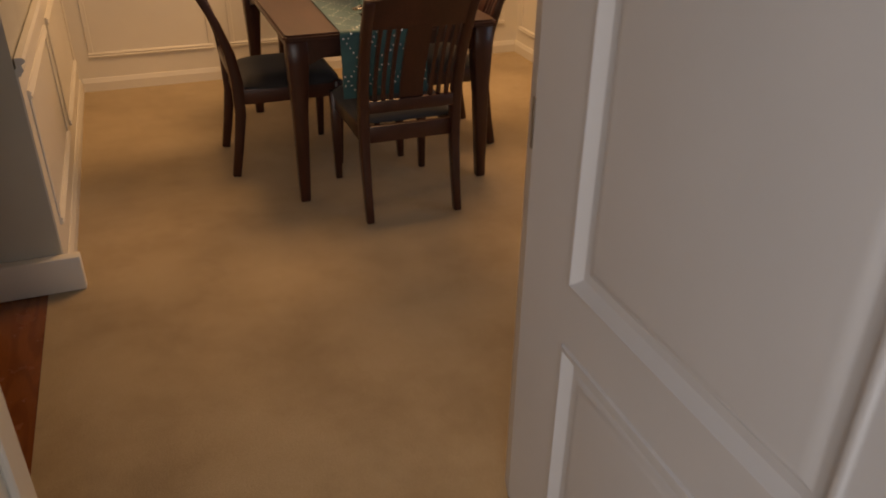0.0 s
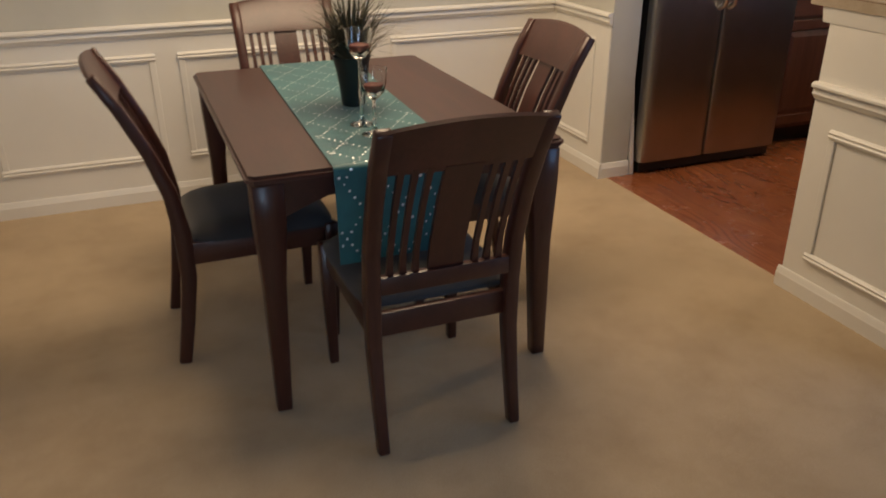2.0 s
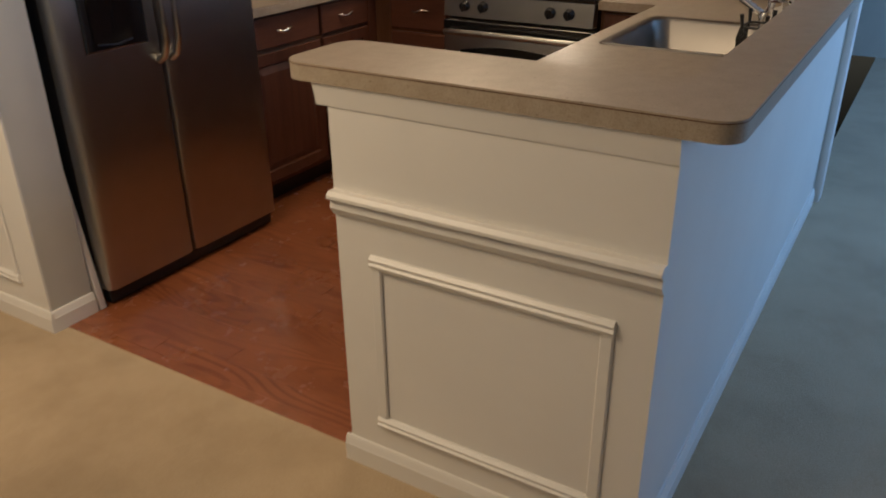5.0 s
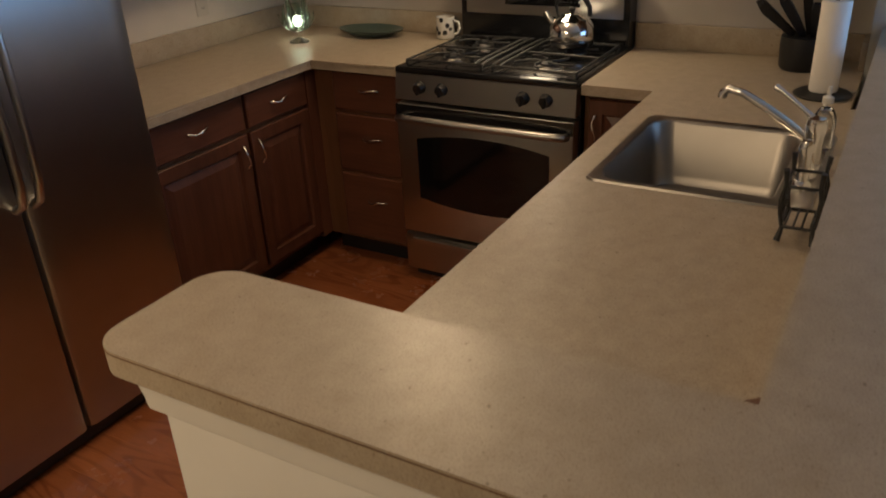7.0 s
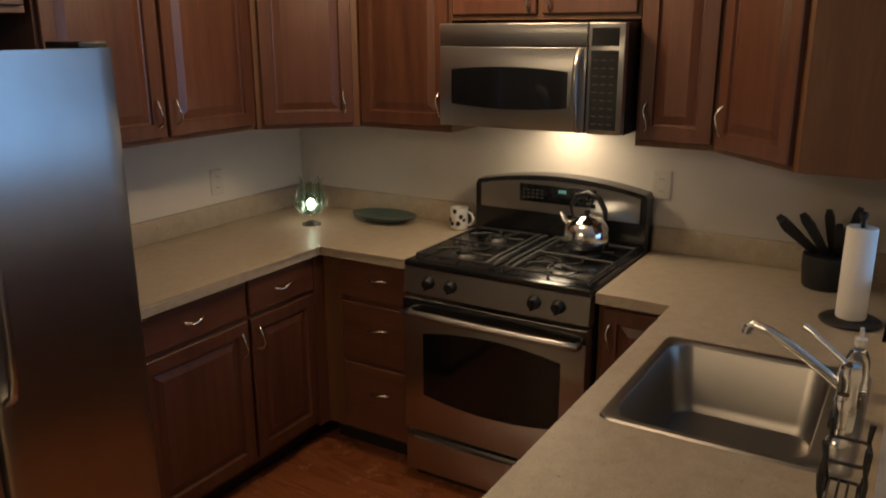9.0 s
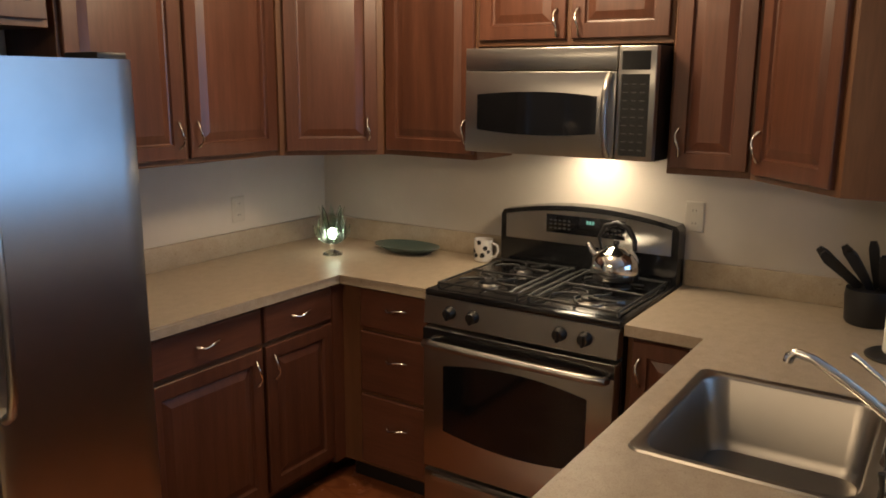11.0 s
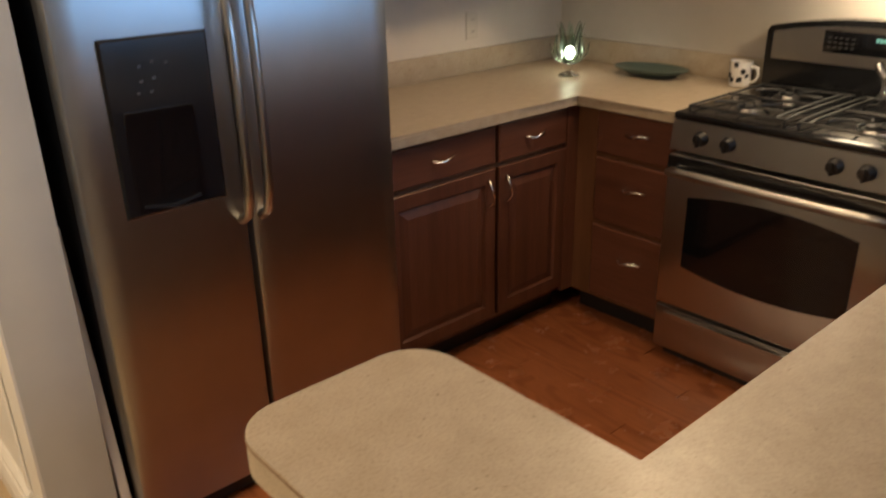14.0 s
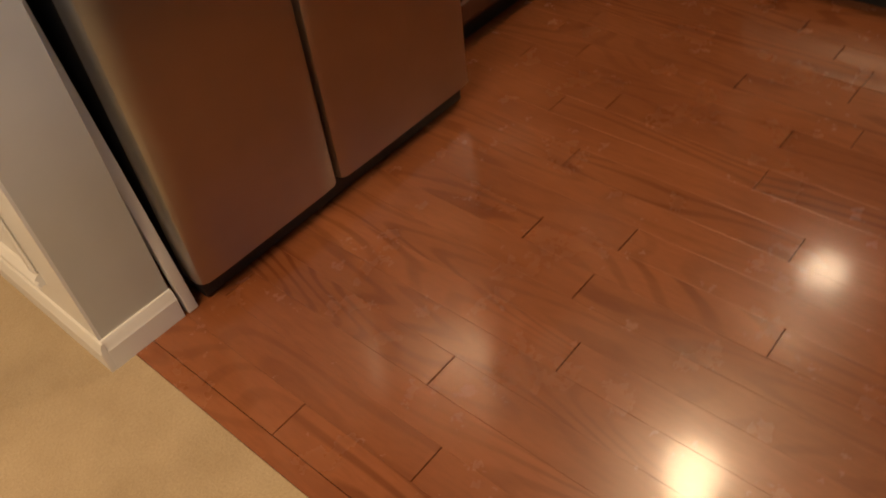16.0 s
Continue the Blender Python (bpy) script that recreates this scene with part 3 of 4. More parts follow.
part("tabletop", bm, MAHOG, table, smooth=40)
for x in (0.055, L_ - 0.055):
    for y in (0.055, B_ - 0.055):
        sx, sy = (1 if x < 0.3 else -1), (1 if y < 0.3 else -1)
        bm = sweep([(x, y, TZ - 0.029), (x, y, TZ - 0.13), (x - sx * 0.004, y - sy * 0.004, 0.40), (x - sx * 0.012, y - sy * 0.012, 0.0)], 0, flat=[(0.042, 0.042), (0.042, 0.042), (0.030, 0.030), (0.021, 0.021)])
        bmesh.ops.bevel(bm, geom=list(bm.edges), offset=0.004, segments=1, affect="EDGES")
        part("leg", bm, MAHOGV, table, smooth=50)


def apron(length):
    top, deep = 0.0, -0.105
    pts = [(0, top), (length, top), (length, deep)]
    for i in range(1, 12):
        u = i / 12
        e = min(u, 1 - u) / 0.16
        pts.append((length * (1 - u), deep + 0.045 * (1 if e > 1 else 0.5 - 0.5 * math.cos(math.pi * e))))
    return pts + [(0, deep)]


ax = apron(L_ - 0.20)
ay = apron(B_ - 0.20)
for y in (0.042, B_ - 0.064):
    part("apron", prism([(0.10 + p, TZ - 0.029 + q) for p, q in ax], "y", y, y + 0.022), MAHOG, table, smooth=None)
for x in (0.042, L_ - 0.064):
    part("apron", prism([(0.10 + p, TZ - 0.029 + q) for p, q in ay], "x", x, x + 0.022), MAHOG, table, smooth=None)

# table runner with rows of sequins
RW = 0.182
runner = thing("table_runner", pose(-1.546, 0.546, TZ, 0, 0, -1.6), "teal fabric table runner with silver sequin lattice", "table runner")
HALF = 0.660
drop = 0.275


def runner_at(s, lift):
    """Along the runner: flat on the table, then down over each end."""
    a = abs(s)
    sg = 1 if s > 0 else -1
    if a <= HALF - 0.006:
        return sg * a, 0.002 + lift, (0, 0, 1)
    r = 0.010
    arc = r * math.pi / 2
    t = a - (HALF - 0.006)
    if t < arc:
        th_ = t / r
        return sg * (HALF - 0.006 + (r + lift) * math.sin(th_)), 0.002 - r + (r + lift) * math.cos(th_), (0, sg * math.sin(th_), math.cos(th_))
    return sg * (HALF + 0.004 + lift + 0.012 * math.sin((t - arc) * 7)), 0.002 - r - (t - arc), (0, sg, 0)


bm = bmesh.new()
rows_ = []
total = HALF + drop
N = 140
for lift in (0.0, 0.0025):
    for i in range(N + 1):
        s = -total + 2 * total * i / N
        y, z, _ = runner_at(s, lift)
        rows_.append([bm.verts.new((RW * (2 * k / 6 - 1), y, z)) for k in range(7)])
for layer in (0, N + 1):
    for i in range(N):
        for k in range(6):
            bm.faces.new((rows_[layer + i][k], rows_[layer + i][k + 1], rows_[layer + i + 1][k + 1], rows_[layer + i + 1][k]))
for i in range(N):
    for k in (0, 6):
        bm.faces.new((rows_[i][k], rows_[i + 1][k], rows_[N + 2 + i][k], rows_[N + 1 + i][k]))
part("cloth", bm, TEAL, runner, smooth=60)
verts, faces = [], []
random.seed(5)
pitch, step = 0.150, 0.0235
seen_ = set()
for fam in (-1, 1):
    for k in range(-40, 41):
        for q in range(-90, 91):
            t = q * step
            x = k * pitch / math.sqrt(2) + t / math.sqrt(2) * 0.78
            s = fam * t / math.sqrt(2) * 1.15
            if abs(x) > RW - 0.008 or abs(s) > total - 0.01:
                continue
            key = (round(x / 0.012), round(s / 0.012))
            if key in seen_:
                continue
            seen_.add(key)
            y, z, nrm = runner_at(s, 0.0034)
            nrm = Vector(nrm)
            e1 = Vector((1, 0, 0))
            e2 = nrm.cross(e1)
            r = 0.0030 + 0.0016 * random.random()
            base = len(verts)
            cpt = Vector((x, y, z))
            for j in range(6):
                aa = math.pi * j / 3
                verts.append(cpt + (e1 * math.cos(aa) + e2 * math.sin(aa)) * r)
            verts.append(cpt + nrm * 0.0012)
            for j in range(6):
                faces.append((base + j, base + (j + 1) % 6, base + 6))
me = bpy.data.meshes.new("sequin_lattice")
me.from_pydata(verts, [], faces)
me.materials.append(SEQUIN)
sq = new("sequin_lattice", me)
sq.parent = runner
tagged(sq, "rows of small silver sequins", kind="stuff")

# planter with dried grass
TT = TZ + 0.006
planter = thing("planter", pose(-1.525, 0.475, TT), "dark tapered planter with bushy dried ornamental grass", "planter")
part("pot", lathe([(0.0, 0), (0.036, 0), (0.039, 0.008), (0.044, 0.06), (0.052, 0.115), (0.062, 0.155), (0.064, 0.160), (0.057, 0.160), (0.050, 0.13), (0.0, 0.125)], 20), VASE, planter)
random.seed(11)
bm = bmesh.new()
for i in range(430):
    a = random.uniform(0, 2 * math.pi)
    lean = random.uniform(0.02, 0.125) * (1.0 if random.random() < 0.88 else 1.5)
    hgt = random.uniform(0.10, 0.27) if random.random() < 0.8 else random.uniform(0.25, 0.33)
    r0 = random.uniform(0, 0.045)
    droop = random.uniform(0.02, 0.10) if random.random() < 0.75 else 0
    w = random.uniform(0.0026, 0.0068)
    pts = []
    for k in range(6):
        f = k / 5
        rr = r0 + lean * f ** 1.7 + droop * f ** 3
        pts.append(Vector((math.cos(a) * rr, math.sin(a) * rr, 0.12 + hgt * (f - (0.35 * f ** 4 if droop else 0.0)))))
    sv = Vector((-math.sin(a + random.uniform(-1, 1)), math.cos(a), 0)).normalized()
    pv = None
    for k, p in enumerate(pts):
        ww = w * (1 - 0.9 * (k / 5))
        cur = (bm.verts.new(p - sv * ww), bm.verts.new(p + sv * ww))
        if pv:
            bm.faces.new((pv[0], pv[1], cur[1], cur[0]))
        pv = cur
blades = part("dried_grass", bm, BLADE, planter, "thin dark dried grass blades")
tagged(blades, kind="stuff")


def candle_glass(m, stem, label):
    th = thing("candle_holder", m, label, "candle holder", "glass candle holders")
    rows = [(0.0, 0.0), (0.038, 0.0), (0.038, 0.004), (0.012, 0.010), (0.006, 0.020), (0.006, stem * 0.45), (0.009, stem * 0.5), (0.006, stem * 0.55), (0.006, stem - 0.006), (0.014, stem), (0.030, stem + 0.016),
            (0.038, stem + 0.040), (0.041, stem + 0.085), (0.0385, stem + 0.085), (0.0355, stem + 0.041), (0.027, stem + 0.018), (0.0, stem + 0.010)]
    part("glass", lathe(rows, 24), GLASS, th, "clear stemmed glass", smooth=60)
    part("candle", lathe([(0.0, stem + 0.0185), (0.025, stem + 0.0190), (0.029, stem + 0.036), (0.027, stem + 0.040), (0.0, stem + 0.040)], 20), WAX, th, "red-brown wax in the cup")
    return th


candle_glass(pose(-1.565, 0.235, TT), 0.200, "tall clear stemmed glass candle holder with dark candle")
candle_glass(pose(-1.560, 0.122, TT), 0.108, "short clear stemmed glass candle holder with dark candle")

# light switch on the partition
sw = thing("light_switch", pose(0, 1.505, 0.955, 0, 0, WEST), "white plastic light switch plate on the partition", "light switch")
part("plate", stepped(0.075, 0.118, [(0.0, -0.003), (0.004, -0.006), (0.006, -0.006)], -0.0003), PLASTICW, sw)
part("toggle", box(-0.005, 0.005, -0.016, -0.0055, -0.012, 0.012, 0.002), PLASTICW, sw)
# loose trim strip beside the refrigerator
strip = thing("trim_strip", pose(0.181, 1.288, 0.0, -7.0, -0.6, 0), "loose white wooden trim strip leaning beside the refrigerator", "trim strip")
part("board", box(-0.012, 0.012, -0.004, 0.016, 0.001, 0.885, 0.0015), WHITE, strip)

# ceiling lamps: unseen plates added above the two lights
for x, y, lab in ((-1.25, 0.72, "assumed, unseen round ceiling lamp plate over the dining table"), (1.74, 0.66, "round nickel ceiling lamp plate in the kitchen")):
    lamp = thing("ceiling_lamp", pose(x, y, H), lab, "ceiling lamp")
    part("canopy", lathe([(0.0, 0.0), (0.20, 0.0), (0.20, -0.02), (0.0, -0.02)], 28), NICKEL, lamp)

# ---- kitchen: cabinets ----


def pull(parent, m, length=0.098):
    """A wavy metal pull along local x, standing out towards -y."""
    pts, rad = [], []
    n = 14
    for i in range(n + 1):
        u = 2 * i / n - 1
        pts.append((u * length / 2, -0.026 * (1 - abs(u) ** 3.0) - 0.001, 0.006 * math.sin(u * math.pi)))
        rad.append(0.0034 + 0.0028 * math.exp(-(u / 0.22) ** 2) + 0.003 * math.exp(-((abs(u) - 0.86) / 0.10) ** 2))
    return part("handle", sweep(pts, rad, 8), NICKEL, parent, "polished curved metal pull", m, 60)


def leaf(parent, name, cx, cz, w, h, steps, handle=None, m=None, grain=None):
    mm = (m or Matrix()) @ pose(cx, 0, cz)
    d = part(name, stepped(w, h, steps, 0.019), grain or CHERRY, parent, "", mm, 10)
    if handle:
        hx, hz, turn = handle
        pull(d, pose(hx, -0.0005, hz, 0, turn, 0))
    return d


UB, UT = 1.366, 2.13
G = "upper cabinets"


def upper(m, w, doors, label, z0=UB, depth=0.31, handles=(), hz=0.105):
    """A wall cabinet: its front frame in the xz plane at y=0, towards -y, its body behind."""
    th = thing("wall_cabinet", m, label, "cabinet", G)
    part("body", box(-w / 2, w / 2, 0.020, depth, z0, UT, 0.002, 1), CARCASS, th)
    dw = w / doors
    for i in range(doors):
        cx = -w / 2 + dw * (i + 0.5)
        sd = handles[i]
        leaf(th, "door", cx, (z0 + UT) / 2 + 0.004, dw - 0.024, UT - z0 - 0.036, RAISED, (sd * (dw / 2 - 0.042), -(UT - z0) / 2 + hz, 90))
    return th


LU = "dark cherry raised-panel wall cabinet"
upper(pose((1.14 + 2.065) / 2, 1.685, 0), 2.065 - 1.14, 2, LU + " with two doors", handles=(1, -1))
upper(pose(2.365, (0.935 + 1.385) / 2, 0, 0, 0, WEST), 0.45, 1, LU + " beside the microwave", handles=(1,))
upper(pose(2.365, (-0.10 + 0.178) / 2, 0, 0, 0, WEST), 0.278, 1, "narrow " + LU, handles=(-1,))
upper(pose(2.365, 0.5565, 0, 0, 0, WEST), 0.755, 2, "short " + LU + " over the microwave", 1.80, handles=(1, -1), hz=0.075)
upper(pose(0.655, 1.66, 0), 0.90, 2, LU + " over the refrigerator", 1.82, 0.33, handles=(1, -1), hz=0.075)


def corner_upper(label, outline, mid, turn, side):
    th = thing("corner_wall_cabinet", pose(0, 0, 0), label, "cabinet", G)
    part("body", prism(outline, "z", UB, UT), CARCASS, th, smooth=None)
    m = pose(mid[0], mid[1], 0, 0, 0, turn) @ pose(0, -0.0195, 0)
    leaf(th, "door", 0, (UB + UT) / 2 + 0.004, 0.375, UT - UB - 0.03, RAISED, (side * 0.148, -(UT - UB) / 2 + 0.105, 90), m)


corner_upper("dark cherry diagonal corner wall cabinet over the lamp", [(2.067, 1.69), (2.37, 1.387), (2.674, 1.387), (2.674, 1.994), (2.067, 1.994)], (2.2185, 1.5385), -45, 1)
corner_upper("dark cherry diagonal corner wall cabinet at the bar end", [(2.37, -0.102), (2.067, -0.405), (2.067, -0.678), (2.674, -0.678), (2.674, -0.102)], (2.2185, -0.2535), -135, -1)

BG = "base cabinets"
BT = 0.876


def base_body(th, x0, x1, depth=0.58):
    part("body", box(x0, x1, 0.020, depth, 0.10, BT, 0.002, 1), CARCASS, th)
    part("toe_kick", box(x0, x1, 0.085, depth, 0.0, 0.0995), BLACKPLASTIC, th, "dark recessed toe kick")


LB = "dark cherry base cabinet"
th = thing("base_cabinet", pose(1.12, 1.385, 0), LB + " with two drawers over two doors", "cabinet", BG)
base_body(th, 0.0, 0.945, 0.60)
for x0, x1, sd in ((0.02, 0.515, 1), (0.535, 0.90, -1)):
    w = x1 - x0
    leaf(th, "drawer_front", (x0 + x1) / 2, 0.795, w, 0.135, DRAWER, (0.0, 0.005, 0), grain=CHERRYH)
    leaf(th, "door", (x0 + x1) / 2, 0.418, w, 0.585, RAISED, (sd * (w / 2 - 0.035), 0.585 / 2 - 0.085, 90))
part("corner_filler", box(0.902, 0.985, 0.0, 0.0195, 0.10, BT), CHERRY, th)
th = thing("base_cabinet", pose(2.065, 0.94, 0, 0, 0, WEST), LB + " with three drawers beside the range", "cabinet", BG)
base_body(th, -0.445, 0.0, 0.60)
for z0, z1, hz in ((0.705, 0.865, 0.80), (0.435, 0.690, 0.590), (0.12, 0.42, 0.305)):
    leaf(th, "drawer_front", -0.175, (z0 + z1) / 2, 0.33, z1 - z0, DRAWER, (0.02, hz - (z0 + z1) / 2, 0), grain=CHERRYH)
th = thing("base_cabinet", pose(2.065, 0.172, 0, 0, 0, WEST), "narrow " + LB + " between range and sink run", "cabinet", BG)
base_body(th, 0.0, 0.27, 0.60)
leaf(th, "door", 0.135, 0.49, 0.225, 0.735, RAISED, (-0.085, 0.265, 90))
th = thing("sink_cabinet", pose(2.06, -0.093, 0, 0, 0, NORTH), LB + " under the sink counter", "cabinet", BG)
base_body(th, 0.0, 0.28, 0.585)
part("body", box(0.282, 0.90, 0.020, 0.585, 0.10, 0.70, 0.002, 1), CARCASS, th)
part("body", box(0.902, 1.93, 0.020, 0.585, 0.10, BT, 0.002, 1), CARCASS, th)
part("face_rail", box(0.282, 0.90, 0.020, 0.04, 0.70, BT), CARCASS, th)
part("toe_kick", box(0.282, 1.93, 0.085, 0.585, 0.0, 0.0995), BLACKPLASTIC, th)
for i in range(4):
    leaf(th, "door", 0.28 + 0.41 * (i + 0.5), 0.418, 0.39, 0.585, RAISED, ((1 if i % 2 == 0 else -1) * 0.16, 0.2, 90))
    leaf(th, "drawer_front", 0.28 + 0.41 * (i + 0.5), 0.795, 0.39, 0.135, DRAWER, None, grain=CHERRYH)

# ---- kitchen: worktops ----
CT, CB = 0.914, 0.877
NX = 2.040


def edged(bm, r=0.007):
    bmesh.ops.bevel(bm, geom=[e for e in bm.edges if e.verts[0].co.z > CT - 1e-4 and e.verts[1].co.z > CT - 1e-4 and len(e.link_faces) == 2], offset=r, segments=2, affect="EDGES")
    return bm


w1 = thing("worktop", pose(0, 0, 0), "speckled beige laminate worktop with short backsplash", "worktop")
part("slab", edged(prism([(1.115, 1.36), (2.04, 1.36), (2.04, 0.9365), (KX - 0.001, 0.9365), (KX - 0.001, KY - 0.001), (1.115, KY - 0.001)], "z", CB, CT)), LAMINATE, w1, smooth=40)
part("backsplash", box(1.115, KX - 0.02, KY - 0.02, KY - 0.001, CT + 0.0005, CT + 0.10, 0.003), LAMINATE, w1)
part("backsplash", box(KX - 0.0195, KX - 0.001, 0.9365, KY - 0.0205, CT + 0.0005, CT + 0.10, 0.003), LAMINATE, w1)
# sink run: strips round the sink hole
SX0, SX1, SY0, SY1 = 1.210, 1.757, -0.637, -0.162
w2 = thing("worktop", pose(0, 0, 0), "speckled beige laminate worktop round the steel sink", "worktop")
bm = bmesh.new()
xs = [0.122, SX0, SX1, NX, KX - 0.001]
ys = [-0.7175, SY0, SY1, -0.080, 0.1705]
grid = {}


def gv(i, j, z):
    k = (i, j, z)
    if k not in grid:
        x = xs[i]
        y = ys[j] if not (j == 0 and i == 4) else -0.678
        grid[k] = bm.verts.new((x, y, z))
    return grid[k]


cells = [(i, j) for i in range(4) for j in range(4) if not (i == 1 and j == 1) and not (j == 3 and i != 3)]
cells = [c for c in cells if not (c[0] == 3 and c[1] == 0)]
for i, j in cells:
    bm.faces.new((gv(i, j, CT), gv(i + 1, j, CT), gv(i + 1, j + 1, CT), gv(i, j + 1, CT)))
    bm.faces.new((gv(i, j, CB), gv(i, j + 1, CB), gv(i + 1, j + 1, CB), gv(i + 1, j, CB)))
bm.edges.ensure_lookup_table()
for e in [e for e in bm.edges if e.is_boundary and e.verts[0].co.z > CT - 1e-4]:
    a, b = e.verts
    ka = [k for k, q in grid.items() if q is a][0]
    kb = [k for k, q in grid.items() if q is b][0]
    bm.faces.new((a, b, gv(kb[0], kb[1], CB), gv(ka[0], ka[1], CB)))
part("slab", bm, LAMINATE, w2, smooth=30)
part("slab_end", box(NX, KX - 0.001, -0.678, SY0, CB, CT), LAMINATE, w2, smooth=None)
part("backsplash", box(KX - 0.0195, KX - 0.001, -0.6585, 0.1705, CT + 0.0005, CT + 0.10, 0.003), LAMINATE, w2)
part("backsplash", box(2.52, KX - 0.001, -0.678, -0.659, CT + 0.0005, CT + 0.10, 0.003), LAMINATE, w2)

# raised bar top with rounded end
BZ0, BZ1 = 1.0325, 1.073


def arc(cx, cy, r, a0, a1, n=8):
    return [(cx + r * math.cos(radians(a0 + (a1 - a0) * i / n)), cy + r * math.sin(radians(a0 + (a1 - a0) * i / n))) for i in range(n + 1)]


bx0, bx1, by0, by1, byin = -0.018, 0.238, -0.862, 0.125, -0.712
outline = arc(bx0 + 0.05, by0 + 0.05, 0.05, 180, 270) + [(2.497, by0), (2.497, byin), (bx1, byin)] + arc(bx1 - 0.062, by1 - 0.062, 0.062, 0, 90) + arc(bx0 + 0.055, by1 - 0.055, 0.055, 90, 180)
bar = thing("bar_top", pose(0, 0, 0), "raised speckled beige laminate bar top with rounded end", "bar counter")
part("slab", prism(outline, "z", BZ0, BZ1 - 0.0060), LAMINATE, bar, smooth=30)
part("top_sheet", prism([(x, y) for x, y in outline], "z", BZ1 - 0.0040, BZ1), LAMINATE, bar, "thin laminate sheet with a dark edge line", smooth=30)
# dark wedge added for the shadowed gap at the inner corner
part("corner_wedge", prism([(bx1 + 0.001, byin + 0.036), (bx1 + 0.001, byin + 0.001), (bx1 + 0.034, byin + 0.001)], "z", BZ0, BZ1 - 0.012), CARCASS, bar, "small dark wedge standing in for the corner gap", smooth=None)
part("edge_line", prism([(0.9 + (x - 0.9) * 1.0006, -0.345 + (y + 0.345) * 1.0010) for x, y in outline], "z", BZ1 - 0.0060, BZ1 - 0.0040), CARCASS, bar, "dark glue line along the edge", smooth=30)

# ---- kitchen: appliances ----
fx0, fx1, fy = 0.205, 1.085, 1.252
FT = 1.722
fr = thing("refrigerator", pose(fx0, fy, 0), "side-by-side stainless steel refrigerator with dispenser", "refrigerator")
FW = fx1 - fx0
mid = 0.402
part("body", box(0.004, FW - 0.004, 0.068, 0.70, 0.02, FT - 0.012, 0.004), BLACKPLASTIC, fr, "black cabinet sides")
part("grille", box(0.012, FW - 0.012, 0.030, 0.0675, 0.008, 0.062, 0.003), BLACKPLASTIC, fr, "black bottom grille")
DY = 0.064


def fridge_door(x0, x1):
    bm = bmesh.new()
    pts = [(x0, DY)] + [(x0 + 0.0, 0.022), (x0 + 0.006, 0.008), (x0 + 0.018, 0.001)] + [(x0 + 0.06, -0.001), (x1 - 0.06, -0.001)] + [(x1 - 0.018, 0.001), (x1 - 0.006, 0.008), (x1, 0.022), (x1, DY)]
    prism(pts, "z", 0.068, FT, bm)
    return bm


# left door has a hole for the dispenser, so it is cut from four strips
dx0, dx1, dz0, dz1 = 0.090, 0.340, 0.905, 1.312
d1 = part("door", fridge_door(0.0, mid - 0.003), STEEL, fr, "brushed steel freezer door", smooth=35)
d2 = part("door", fridge_door(mid + 0.003, FW), STEEL, fr, "brushed steel door", smooth=35)
disp = part("dispenser", stepped(dx1 - dx0, dz1 - dz0, [(0.0, -0.006), (0.006, -0.010), (0.012, -0.010)], -0.0005, (dx0 + dx1) / 2, (dz0 + dz1) / 2), BLACKGLOSS, d1, "black ice and water dispenser", smooth=25)
bm = stepped(0.165, 0.235, [(0.0, -0.0125), (0.008, -0.013), (0.014, -0.0115)], -0.0102, 0.202, 1.035)
part("recess_frame", bm, BLACKGLASS, d1, "dark dispenser recess", smooth=25)
part("drip_tray", sweep([(0.132, -0.014, 0.930), (0.202, -0.024, 0.923), (0.272, -0.014, 0.930)], 0, flat=(0.003, 0.003)), BLACKPLASTIC, d1, "black drip tray lip")
for x, z in ((0.172, 1.248), (0.202, 1.255), (0.235, 1.250), (0.172, 1.215), (0.202, 1.220), (0.162, 1.190), (0.192, 1.190)):
    part("button_mark", box(x - 0.004, x + 0.004, -0.0113, -0.0102, z - 0.003, z + 0.003), PRINT, d1, smooth=None)
for x in (mid - 0.024, mid + 0.032):
    pts = [(x, 0.0, 1.442), (x, -0.030, 1.424), (x, -0.048, 1.375), (x, -0.055, 1.28), (x, -0.056, 1.15), (x, -0.055, 1.02), (x, -0.050, 0.91), (x, -0.034, 0.852), (x, 0.0, 0.832)]
    part("handle", sweep(pts, [0.013, 0.0125, 0.0125, 0.0125, 0.0125, 0.0125, 0.0125, 0.0125, 0.014], 10), STEEL, d1 if x < mid else d2, "curved metal bar handle", smooth=60)
for x in (0.06, FW - 0.06):
    part("hinge_cover", box(x - 0.045, x + 0.045, 0.010, 0.16, FT + 0.0005, FT + 0.018, 0.004), BLACKPLASTIC, fr, "dark hinge cover")
for x in (0.06, FW - 0.06):
    part("foot", lathe([(0.0, 0.0), (0.018, 0.0), (0.018, 0.0195), (0.0, 0.0195)], 12, None, x, 0.12), BLACKPLASTIC, fr)

# gas range; local x runs along the front, front towards -y
RWD = 0.752
rg = thing("gas_range", pose(2.03, 0.553, 0, 0, 0, WEST), "stainless steel gas range with black cooktop", "range")
hx = RWD / 2
part("body", box(-hx, hx, 0.030, 0.640, 0.03, 0.900, 0.003), BLACKPLASTIC, rg, "black enamel side panels")
part("cooktop", box(-hx, hx, -0.012, 0.640, 0.9005, 0.926, 0.006), BLACKGLOSS, rg, "black enamel cooktop")
part("control_panel", prism([(0.0295, 0.800), (-0.022, 0.800), (-0.012, 0.900), (0.0295, 0.900)], "x", -hx + 0.002, hx - 0.002), STEEL, rg, "steel front panel", smooth=None)
